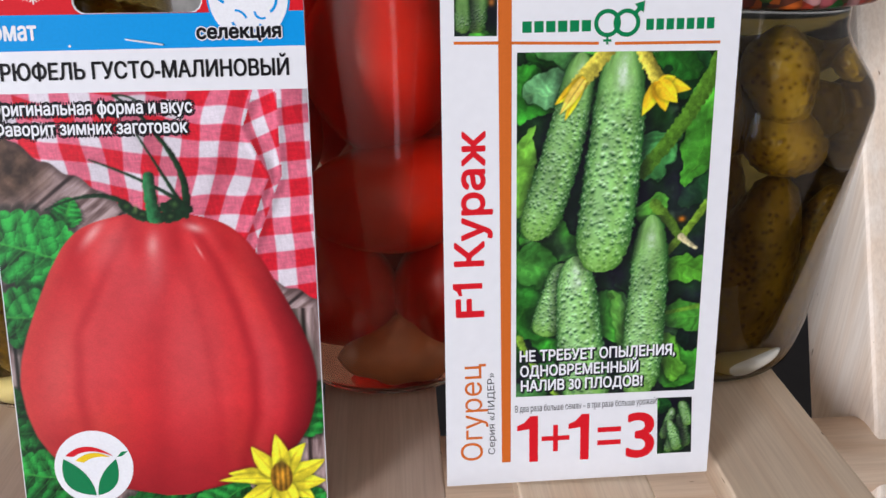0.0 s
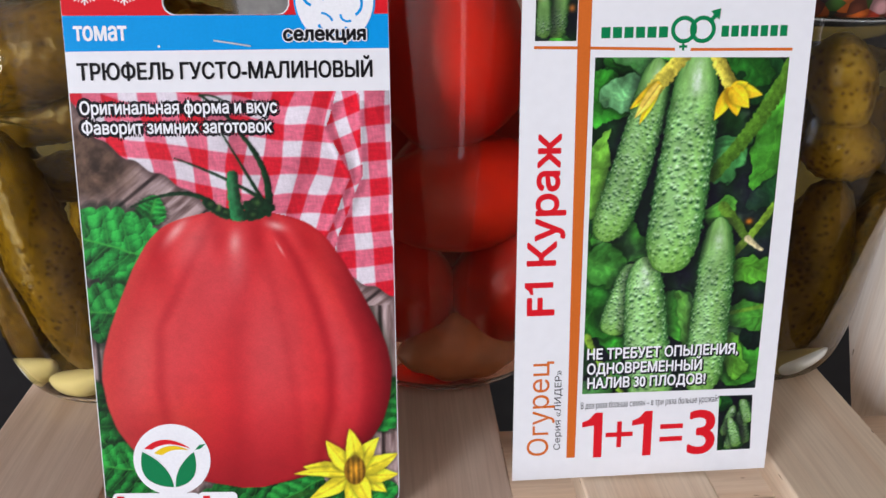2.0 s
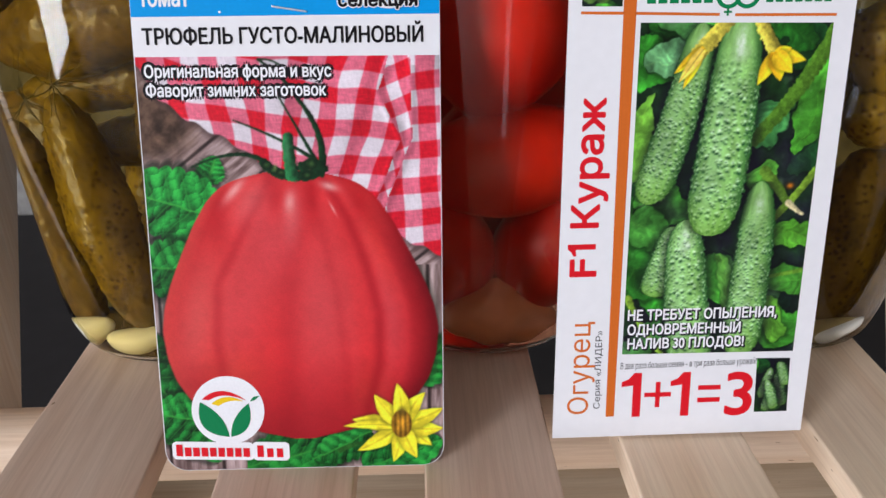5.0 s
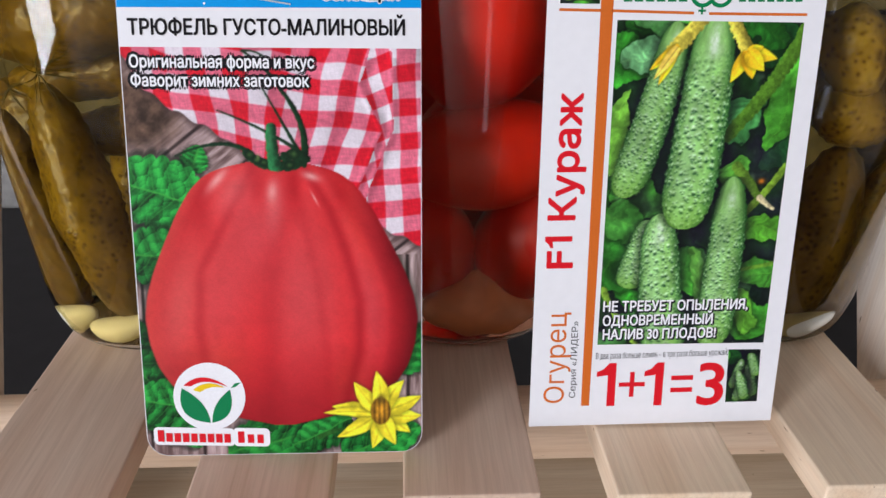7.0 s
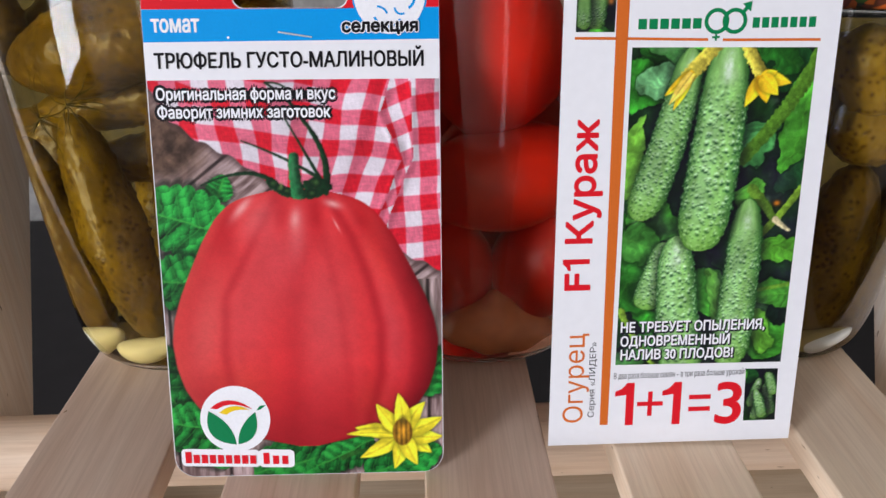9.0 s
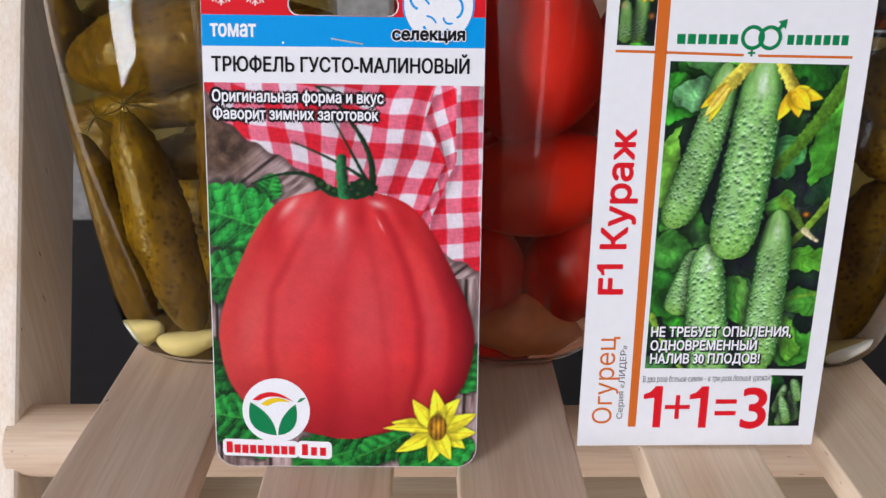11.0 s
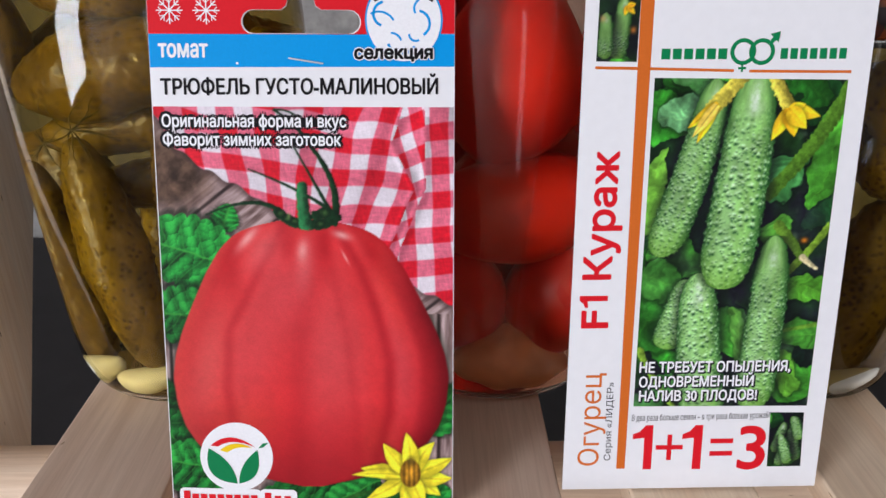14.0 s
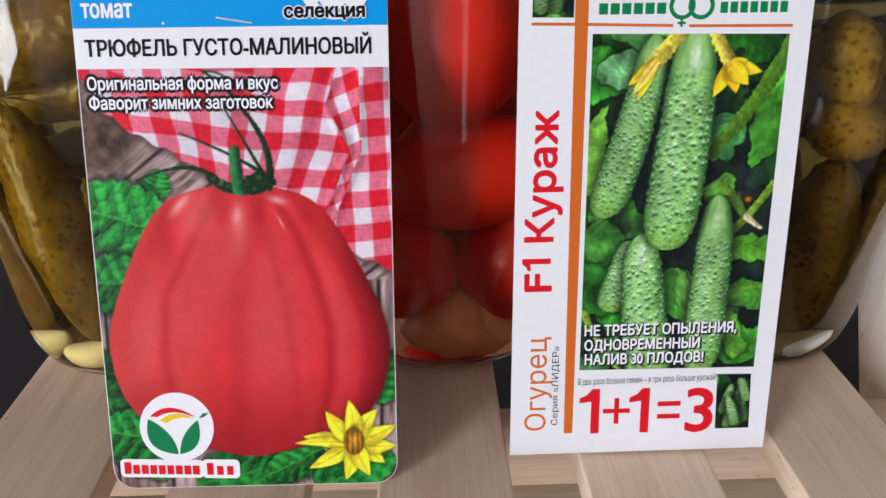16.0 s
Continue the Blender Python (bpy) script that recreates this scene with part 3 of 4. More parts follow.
def sprig(start, reach, seed):
    """A thin, branched dill stalk soaked brown."""
    rng = random.Random(seed)
    bm = bmesh.new()
    for k in range(14):
        p = Vector(start)
        d = Vector((rng.uniform(-1, 1), rng.uniform(-0.25, 0.25), rng.uniform(-1, 0.6))).normalized()
        last = None
        for i in range(9):
            r = 0.00028 * (1 - i / 11)
            side = d.cross(Vector((0, 1, 0.1))).normalized()
            up = side.cross(d).normalized()
            ring = [bm.verts.new(p + side * r * math.cos(a) + up * r * math.sin(a)) for a in (0, 2.1, 4.2)]
            if last:
                for q in range(3):
                    bm.faces.new((last[q], last[(q + 1) % 3], ring[(q + 1) % 3], ring[q]))
            last = ring
            p = p + d * reach / 8
            d = (d + Vector((rng.uniform(-0.35, 0.35), rng.uniform(-0.1, 0.1), rng.uniform(-0.35, 0.35)))).normalized()
    return bm


inside("dill_sprig", sprig((0, 0, 0), 0.017, 3), M_DILL, JAR_L, (-0.026, -0.0330, 0.098), (0, 0, -20), "brown soaked dill sprig inside the jar", "dill", "")
inside("dill_sprig", sprig((0, 0, 0), 0.014, 8), M_DILL, JAR_L, (-0.015, -0.0400, 0.104), (0, 0, 0), "brown soaked dill sprig inside the jar", "dill", "")


# ---- seed packets ----
def packet(name, origin, x_axis, up, outline, hole, label):
    x, u = Vector(x_axis).normalized(), Vector(up)
    n = x.cross(u).normalized()
    u = n.cross(x)
    thing = tagged(new(name), label, "seed packet", "seed packets")
    thing.matrix_world = Matrix.Translation(origin) @ Matrix((x, u, n)).transposed().to_4x4()
    bm = flat([mm(outline), mm(hole)], 0.0)
    top = bm.faces[:]
    r = bmesh.ops.extrude_face_region(bm, geom=top)
    bmesh.ops.translate(bm, vec=(0, 0, -0.0007), verts=[v for v in r["geom"] if isinstance(v, bmesh.types.BMVert)])
    bmesh.ops.recalc_face_normals(bm, faces=bm.faces)
    part("card", bm, M_PAPER, thing)
    return thing


def euro_hole(cx, cy, half, h, bump_half, bump_top):
    r = h / 2
    low = circle(cx - half + r, cy, r, 8, None, 90, 270) + circle(cx + half - r, cy, r, 8, None, -90, 90)
    return low + [(cx + bump_half * 1.5, cy + r), (cx + bump_half * 1.1, cy + r + 1.0)] + circle(cx, bump_top - bump_half, bump_half, 9, None, 10, 170) + [(cx - bump_half * 1.1, cy + r + 1.0), (cx - bump_half * 1.5, cy + r)]


INK = 0.00008  # one layer of print
red = packet("seed_packet", (-0.08349, 0.00061, 0.00121), (0.99998, -0.00588, 0.0), (0.0017, 0.2893, 0.95724), round_rect(0, 83.5, -2.3, 160, 6.5), euro_hole(41.6, 141.4, 16.0, 6.2, 3.6, 150.0), "red and white tomato seed packet with a hang hole")
green = packet("seed_packet", (0.03473, 0.00922, -0.00046), (0.99992, -0.00418, 0.01155), (-0.01046, 0.20391, 0.97893), [(0, 0), (79.7, 0), (81.6, 163), (2.3, 163)], euro_hole(47.5, 149.5, 16.0, 6.2, 3.6, 158.0), "white cucumber seed packet with a green photo")


# ---- the pictures printed on the packets, drawn in millimetres ----
def lattice(x, y, seed):
    rng = np.random.RandomState(seed)
    table = rng.rand(64, 64)
    xi, yi = np.floor(x).astype(int), np.floor(y).astype(int)
    fx, fy = x - xi, y - yi
    fx, fy = fx * fx * (3 - 2 * fx), fy * fy * (3 - 2 * fy)
    g = lambda i, j: table[(xi + i) % 64, (yi + j) % 64]
    return (g(0, 0) * (1 - fx) + g(1, 0) * fx) * (1 - fy) + (g(0, 1) * (1 - fx) + g(1, 1) * fx) * fy


def fbm(x, y, size, seed, octaves=4):
    total, amp, norm = 0.0, 1.0, 0.0
    for k in range(octaves):
        total = total + amp * lattice(x / size * 2 ** k, y / size * 2 ** k, seed + k)
        norm += amp
        amp *= 0.55
    return total / norm


def cells(x, y, size, seed, jitter=0.75):
    """Distance to the nearest of scattered dots, in cell widths, and the way to it."""
    rng = np.random.RandomState(seed)
    jx, jy = rng.rand(64, 64), rng.rand(64, 64)
    x, y = x / size, y / size
    xi, yi = np.floor(x).astype(int), np.floor(y).astype(int)
    best, bx, by = np.full(x.shape, 9.0), np.zeros(x.shape), np.zeros(x.shape)
    for i in (-1, 0, 1):
        for j in (-1, 0, 1):
            px = xi + i + 0.5 + jitter * (jx[(xi + i) % 64, (yi + j) % 64] - 0.5)
            py = yi + j + 0.5 + jitter * (jy[(xi + i) % 64, (yi + j) % 64] - 0.5)
            d = np.hypot(x - px, y - py)
            near = d < best
            best, bx, by = np.where(near, d, best), np.where(near, x - px, bx), np.where(near, y - py, by)
    return best, bx, by


def step(d, w=0.25):
    """1 where d is positive, softly."""
    return np.clip(d / w + 0.5, 0, 1)


def over(img, color, alpha):
    c = np.asarray(color, float)
    a = np.clip(alpha, 0, 1)[..., None]
    img[:] = img * (1 - a) + (c if c.ndim == 3 else c[None, None, :]) * a


def blend(a, b, t):
    t = np.clip(t, 0, 1)[..., None]
    return np.asarray(a, float) * (1 - t) + np.asarray(b, float) * t


def stroke(img, x, y, p0, p1, p2, w0, w1, color, shade=0.5):
    """A curved stalk from p0 over p1 to p2, tapering from w0 to w1."""
    best, width = np.full(x.shape, 1e3), np.full(x.shape, w0)
    side = np.zeros(x.shape)
    for i in range(61):
        t = i / 60
        cx = (1 - t) ** 2 * p0[0] + 2 * t * (1 - t) * p1[0] + t * t * p2[0]
        cy = (1 - t) ** 2 * p0[1] + 2 * t * (1 - t) * p1[1] + t * t * p2[1]
        d = np.hypot(x - cx, y - cy)
        near = d < best
        best, width, side = np.where(near, d, best), np.where(near, w0 + (w1 - w0) * t, width), np.where(near, x - cx + (y - cy) * 0.5, side)
    s = np.clip(side / width, -1, 1)
    tone = 1 + shade * (-s * 0.5) + 0.7 * (fbm(x, y, 1.0, 5) - 0.5)
    over(img, np.asarray(color)[None, None, :] * tone[..., None], step(width - best + 0.5 * width * (fbm(x, y, 0.8, 15, 2) - 0.5), 0.35))


def leaf(img, x, y, cx, cy, angle, length, width, color, seed, crinkle=0.36, serrate=0.16, ribs=1.0):
    """A leaf with midrib, side veins, puffed cells and a scalloped edge, from its base at (cx, cy)."""
    a = radians(angle)
    wx, wy = x + 1.2 * (fbm(x, y, 5.0, seed + 7, 2) - 0.5), y + 1.2 * (fbm(x, y, 5.0, seed + 8, 2) - 0.5)
    u = ((wx - cx) * math.cos(a) + (wy - cy) * math.sin(a)) / length
    v = (-(wx - cx) * math.sin(a) + (wy - cy) * math.cos(a)) / width
    uu = np.clip(u, 0, 1)
    teeth = 1 - serrate * (1 - np.abs(np.sin(math.pi * (uu * 8 + 0.25 * np.sign(v)))) ** 0.6)
    half = np.sin(math.pi * uu ** 0.72) ** 0.62 * teeth
    inside_ = (u > 0) & (u < 1)
    mask = step((half - np.abs(v)) * width, 0.4) * inside_
    side = np.mod(uu * 5.5 - np.abs(v) * 1.1 + 0.15 * (fbm(x, y, 3.0, seed, 2) - 0.5), 1.0)
    vein = np.exp(-((side - 0.5) / 0.05) ** 2) * 0.55 * (1 - 0.5 * np.abs(v)) + np.exp(-(v * width / 0.3) ** 2)
    d, bx, by = cells(wx, wy, 2.7, seed, 1.0)
    d2, bx2, by2 = cells(wx, wy, 1.0, seed + 5, 1.0)
    puff = (0.5 - d) * 0.9 * crinkle + (by - bx) * 1.05 * crinkle + (0.5 - d2) * 0.4 * crinkle + (by2 - bx2) * 0.3 * crinkle
    tone = 0.98 - ribs * 0.26 * np.cos((side - 0.5) * 6.28) + 0.75 * puff + 0.6 * (fbm(x, y, 6.0, seed) - 0.5) - 0.14 * np.sign(v) * ribs
    col = np.asarray(color)[None, None, :] * np.clip(tone, 0.18, 1.7)[..., None]
    col = blend(col, np.asarray(color) * 1.15 + np.array([0.14, 0.14, 0.07]), np.clip(tone - 1.1, 0, 1) * 0.8)
    col = blend(col, np.asarray(color) * 1.1 + np.array([0.10, 0.10, 0.03]), vein * 0.95 * ribs)
    over(img, np.array([0.02, 0.05, 0.03]), step((half + 0.16 - np.abs(v)) * width, 1.6) * inside_ * 0.5)
    over(img, np.clip(col, 0, 1), mask)


def gingham(x, y):
    """Red and white checked cloth, laid flat beside two creases."""
    wob = fbm(x, y, 14, 3, 2) - 0.5
    first = np.interp(y, [60, 79, 96, 109, 119], [58, 65.0, 72.5, 65.8, 69.0]) + 1.2 * wob
    second = np.interp(y, [60, 80, 96, 119], [63, 68.5, 75.5, 75.0]) + 1.0 * wob
    sharp = lambda d: (d > 0) * 1.0
    left, right = 1 - sharp(x - first), sharp(x - second)
    mid = 1 - left - right
    lean = np.clip((x - 30) / 30, 0, 1)
    u = left * (x * 1.0 + 0.10 * (y - 105) - lean * 0.42 * (y - 105) + 3.5 * wob) + mid * (1.35 * x + 0.30 * y + 2.0 * wob) + right * (x + 0.03 * y + 1.5 * wob)
    v = left * (y + 0.20 * x - 0.10 * lean * (x - 30) + 3.0 * wob) + mid * (y - 0.42 * x + 33) + right * (y - 0.10 * x + 1.5 * wob + 3.4)
    band = lambda w, p: step(np.abs(np.mod(w / p, 1.0) - 0.5) * p - p * 0.25, 0.4)
    s = band(u - 1.2, 10.2) + band(v - 2.0, 9.6)
    weave = 0.16 * (fbm(x * 2.6 + y * 0.5, y * 0.6, 1.0, 8, 2) - 0.5) + 0.16 * (fbm(x * 0.6, y * 2.6, 1.0, 9, 2) - 0.5)
    col = blend(blend((0.90, 0.86, 0.90), (0.89, 0.43, 0.53), s), (0.85, 0.11, 0.19), s - 1)
    fold = 1.02 + 0.16 * wob
    for line, w, dark in ((first, 1.5, 0.22), (second, 1.2, 0.18)):
        fold = fold - dark * np.exp(-((x - line - 0.8) / w) ** 2) * (y < 116) + 0.12 * np.exp(-((x - line + 1.0) / 0.8) ** 2)
    fold = fold - 0.12 * np.exp(-((x - 57 - (y - 90) * 0.35) / 2.2) ** 2) - 0.10 * np.exp(-((x - 42 + (y - 105) * 0.5) / 3.5) ** 2) - 0.25 * np.clip((x - 76) / 9, 0, 1) * np.clip((y - 98) / 18, 0, 1)
    return np.clip(col * (fold + weave * (0.5 + 0.5 * np.clip(s, 0, 1)))[..., None], 0, 1)


def petal(img, x, y, base_, tip, width, color, seed, bend=0.0, crease=0.25):
    """One pointed petal from its base to its tip, creased along the middle."""
    dx, dy = tip[0] - base_[0], tip[1] - base_[1]
    ln = math.hypot(dx, dy)
    u = ((x - base_[0]) * dx + (y - base_[1]) * dy) / ln ** 2
    uu = np.clip(u, 0, 1)
    v = (-(x - base_[0]) * dy + (y - base_[1]) * dx) / ln / width - bend * uu * (1 - uu) * 4
    half = np.clip(np.sin(math.pi * (0.16 + 0.84 * uu)), 0, 1) ** 0.85 * (1 - 0.3 * uu) * (1 + 0.16 * (fbm(x, y, 1.6, seed, 2) - 0.5))
    tone = 1.24 + 0.08 * np.sign(v) * np.clip(np.abs(v) * 3, 0, 1) - crease * np.exp(-(v / 0.12) ** 2) - 0.25 * v * v + 0.45 * (fbm(x, y, 2.0, seed + 1) - 0.5) - 0.18 * (1 - uu)
    live = (u > 0) & (u < 1)
    over(img, (0.10, 0.14, 0.05), step((half + 0.15 - np.abs(v)) * width, 1.2) * live * 0.35)
    over(img, np.clip(np.asarray(color)[None, None, :] * tone[..., None], 0, 1), step((half - np.abs(v)) * width, 0.35) * live)


def flower(img, x, y, cx, cy):
    for k, (tx, ty) in enumerate(((-14.8, 2.3), (-13.4, -7.7), (-17.5, 0.2), (-8.0, 10.0), (9.0, -6.5), (12.5, -1.0), (-2.7, -11.6), (4.5, -10.5), (12.5, 5.3), (7.2, 10.4), (-1.2, 13.4))):
        petal(img, x, y, (cx + tx * 0.08, cy + ty * 0.08), (cx + tx, cy + ty), 2.9 if k != 2 else 1.7, (0.93, 0.86, 0.20), 80 + k, 0.25 * math.sin(k * 2.3), 0.2)
    d = np.hypot((x - cx) / 3.1, (y - cy - 0.6) / 4.4)
    stripes = 0.92 + 0.22 * np.sin((x - cx) * 4.2) + 0.5 * (fbm(x, y, 1.2, 3) - 0.5)
    over(img, np.clip(np.array([0.80, 0.56, 0.16])[None, None, :] * (stripes * (1.15 - 0.5 * d))[..., None], 0, 1), step((1 - d) * 3.1, 0.5))
    over(img, (0.40, 0.33, 0.12), step(1.3 - np.hypot((x - cx - 0.2) * 1.2, y - cy - 4.6), 1.4) * 0.7)


# the fruit's height above the card's foot and half its breadth there
FRUIT = ([7.2, 8.2, 9.5, 14, 20, 26, 33, 41, 48, 55, 63, 72, 79, 83.3, 85.6, 87.0, 87.6], [0, 8, 14, 26.2, 33.4, 37.2, 39.3, 40.1, 39.0, 36.6, 33.0, 28.6, 24.2, 19.8, 14.5, 8.0, 0])


def tomato_picture(x, y):
    img = np.zeros(x.shape + (3,))
    # grey boards under the fruit
    ang = radians(38)
    p, q = x * math.cos(ang) + y * math.sin(ang), -x * math.sin(ang) + y * math.cos(ang)
    p, q = np.where(y > 60, p, y), np.where(y > 60, q, x)
    grain = fbm(p * 0.12, q, 1.3, 21, 4)
    img[:] = blend((0.42, 0.33, 0.32), (0.80, 0.70, 0.70), (grain - 0.25) * 1.9)
    over(img, (0.16, 0.12, 0.12), step(0.45 - np.abs(np.mod(q + 6, 15.5) - 7.7), 0.5) * 0.9)
    corner = step(12 - np.hypot(x - 3, (y - 101) * 1.1), 9)
    over(img, blend((0.20, 0.14, 0.11), (0.52, 0.40, 0.33), fbm(x + 2 * fbm(x, y, 4, 2), y, 3.2, 31) * 1.5 - 0.3), corner)
    # cloth
    edge = np.interp(x, [0, 5.8, 13.4, 24.4, 34, 53, 61.6, 68, 83.5], [117, 107.5, 101.6, 95.8, 89, 84, 77, 69.5, 62.4]) + 0.5 * np.sin(x * 0.9)
    over(img, (0.25, 0.18, 0.18), step(y - edge + 1.6, 2.5) * 0.6)
    over(img, gingham(x, y), step(y - edge, 0.4))
    # mint leaves
    G = np.array([0.12, 0.50, 0.20])
    leaf(img, x, y, 17.5, 84.0, 70, 8, 4.0, G, 2, 0.36, 0.2)
    leaf(img, x, y, 20.5, 73.5, 160, 31, 11.0, G * 1.05, 1, 0.36, 0.14)
    leaf(img, x, y, 17, 58, 172, 26, 9, G * 0.9, 3)
    leaf(img, x, y, -4, 40, 285, 30, 9, G * 0.7, 10)
    leaf(img, x, y, -4, 30, 305, 36, 11, G * 0.85, 4)
    leaf(img, x, y, 18, 12, 168, 24, 9, G * 0.95, 5)
    leaf(img, x, y, 24, -1, 12, 36, 9, G * 0.85, 6)
    leaf(img, x, y, 62, 9, 205, 20, 6, G * 0.85, 7)
    leaf(img, x, y, 75, 24, 55, 18, 7, G * 0.9, 8)
    leaf(img, x, y, 59, -3, 20, 26, 8, G * 0.95, 9)
    stroke(img, x, y, (52, 3), (58, 6), (62, 5.4), 0.8, 0.5, (0.16, 0.36, 0.14))
    # fruit
    ys = np.linspace(6.5, 88.5, 329)
    soft = np.exp(-(np.arange(-14, 15) / 6.0) ** 2)
    curve = np.convolve(np.pad(np.interp(ys, *FRUIT), 14, mode="edge"), soft / soft.sum(), mode="valid")
    half = np.where((y > 7.2) & (y < 87.4), np.interp(y, ys, curve), 0.0)
    mid = 41.6 + 0.6 * np.sin(y / 20)
    s = (x - mid) / np.maximum(half, 0.1)
    body = step(half - np.abs(x - mid), 0.5) * (half > 0.05)
    lit = np.sqrt(np.clip(1 - s * s, 0, 1))
    col = blend((0.66, 0.05, 0.09), (0.89, 0.19, 0.21), lit * 1.35)
    glow = lambda c, cx, cy, rx, ry, k, lean=0.0: blend(col, c, np.exp(-((x - cx - lean * (y - cy)) / rx) ** 2 - ((y - cy) / ry) ** 2) * k)
    rose = (0.84, 0.31, 0.33)
    col = glow(rose, 49, 48, 11, 24, 0.75)
    col = glow(rose, 26, 50, 8, 22, 0.62, 0.15)
    col = glow((0.86, 0.40, 0.38), 12, 44, 7, 22, 0.60, 0.18)
    col = glow((0.84, 0.33, 0.36), 35, 68, 7, 14, 0.50)
    col = glow((0.80, 0.28, 0.32), 69, 46, 5, 20, 0.55, -0.12)
    col = glow((0.88, 0.27, 0.20), 62, 20, 6, 7, 0.50)
    col = glow((0.88, 0.30, 0.22), 22, 27, 9, 7, 0.45)
    col = glow((0.88, 0.26, 0.22), 64, 68, 4, 16, 0.40, -0.35)
    for xs, ys, w, depth in (((35, 31.5, 24.5, 18.8, 17.4, 20), (86, 79, 66, 55, 38, 18), 1.7, 0.30), ((44, 40.5, 38.5, 37.5), (78, 62, 45, 26), 3.6, 0.20), ((49.5, 56.5, 61.8, 65, 64.8, 61), (86, 74, 59, 45.7, 30, 16), 1.7, 0.46), ((55, 68, 75.5, 75), (85, 66, 48, 30), 2.4, 0.22), ((47, 50, 53, 55), (80, 66, 50, 30), 1.6, 0.14)):
        line = np.interp(y, ys[::-1], xs[::-1]) + 0.5 * (fbm(x, y, 9, 44, 2) - 0.5)
        col = blend(col, (0.62, 0.06, 0.12), np.exp(-((x - line) / w) ** 2) * depth)
        col = blend(col, (0.90, 0.38, 0.40), np.exp(-((x - line - w * 1.9) / w) ** 2) * depth * 0.35)
    for dx0, dy0, rx, ry in ((36.0, 82, 2.5, 6.0), (46.5, 80, 2.2, 7.0), (20.0, 74, 3.0, 8.0), (60.0, 78, 2.4, 6.0)):
        col = blend(col, (0.68, 0.06, 0.11), np.exp(-((x - dx0) / rx) ** 2 - ((y - dy0) / ry) ** 2) * 0.4)
    for hx, hy, rx, ry, tilt, amount in ((25.0, 82.0, 1.7, 3.4, 0.75, 0.75), (40.4, 78.5, 1.5, 3.0, 0.1, 0.62), (51.7, 82.8, 2.1, 1.3, -0.9, 0.8), (29, 79, 4.5, 7.0, 0.5, 0.25), (41, 74, 2.6, 8.0, 0.1, 0.25), (52.5, 76.5, 0.35, 1.8, -0.5, 0.75)):
        dx, dy = x - hx - tilt * (y - hy), y - hy
        col = blend(col, (0.97, 0.74, 0.72), np.exp(-(dx / rx) ** 2 - (dy / ry) ** 2) * amount)
    col = blend(col, (0.93, 0.36, 0.32), np.clip((-s - 0.86) / 0.14, 0, 1) * 0.6)
    col = blend(col, (0.34, 0.02, 0.07), np.clip((s - 0.78) / 0.25, 0, 1) * 0.85 * step(70 - y, 20))
    col = blend(col, (0.50, 0.06, 0.11), np.clip((34 - y) / 26, 0, 1) * 0.6)
    col = col * (1 + 0.10 * (fbm(x, y, 5.0, 43) - 0.5) + 0.05 * (fbm(x, y, 1.0, 41) - 0.5))[..., None]
    over(img, (0.06, 0.10, 0.05), step(half + 1.2 - np.abs(x - mid), 2.4) * (y < 60) * 0.5 * (half > 2))
    over(img, np.clip(col, 0, 1), body)
    # stalk and sepals
    D = (0.06, 0.19, 0.10)
    for p0, p1, p2, w0, w1 in (((49.6, 86.5), (52.0, 97), (44.0, 107), 1.15, 0.55), ((44.0, 107), (40, 114), (33.5, 117.7), 0.55, 0.3), ((33.5, 117.7), (37, 118.5), (41, 115), 0.3, 0.2), ((49.5, 88), (44, 98), (38.7, 107.7), 0.6, 0.25), ((48.5, 90), (40, 96), (26.0, 101.4), 0.6, 0.25), ((35.5, 88.5), (29, 95.5), (13.6, 88.7), 0.85, 0.25), ((33.5, 89.8), (36, 85.8), (42, 86.2), 1.2, 1.5), ((41, 86.4), (46, 84.6), (50.5, 87.9), 1.6, 1.3), ((44.5, 88.4), (47, 89.6), (50, 88.5), 1.4, 1.3)):
        stroke(img, x, y, p0, p1, p2, w0, w1, D, 0.9)
    for kx, ky, kr in ((34.4, 89.0, 1.5), (36.4, 87.6, 1.5), (38.4, 86.8, 1.3), (46.8, 89.2, 1.9), (45.6, 86.0, 1.5)):
        lump = np.hypot(x - kx, (y - ky) * 1.2)
        over(img, blend((0.05, 0.15, 0.08), (0.30, 0.45, 0.22), 0.8 - lump / kr + 0.5 * (fbm(x, y, 0.8, 6) - 0.5)), step(kr - lump, 0.6))
    stroke(img, x, y, (41.6, 86), (40.4, 92), (40.8, 96.6), 1.9, 1.5, (0.13, 0.38, 0.22), 1.1)
    over(img, (0.35, 0.60, 0.42), np.exp(-((x - 40.4) / 0.5) ** 2 - ((y - 93) / 3) ** 2) * 0.5)
    over(img, (0.62, 0.66, 0.40), np.exp(-((x - 36.8) / 0.5) ** 2 - ((y - 88.4) / 0.9) ** 2) * 0.6)
    flower(img, x, y, 70.8, 10.6)
    return img


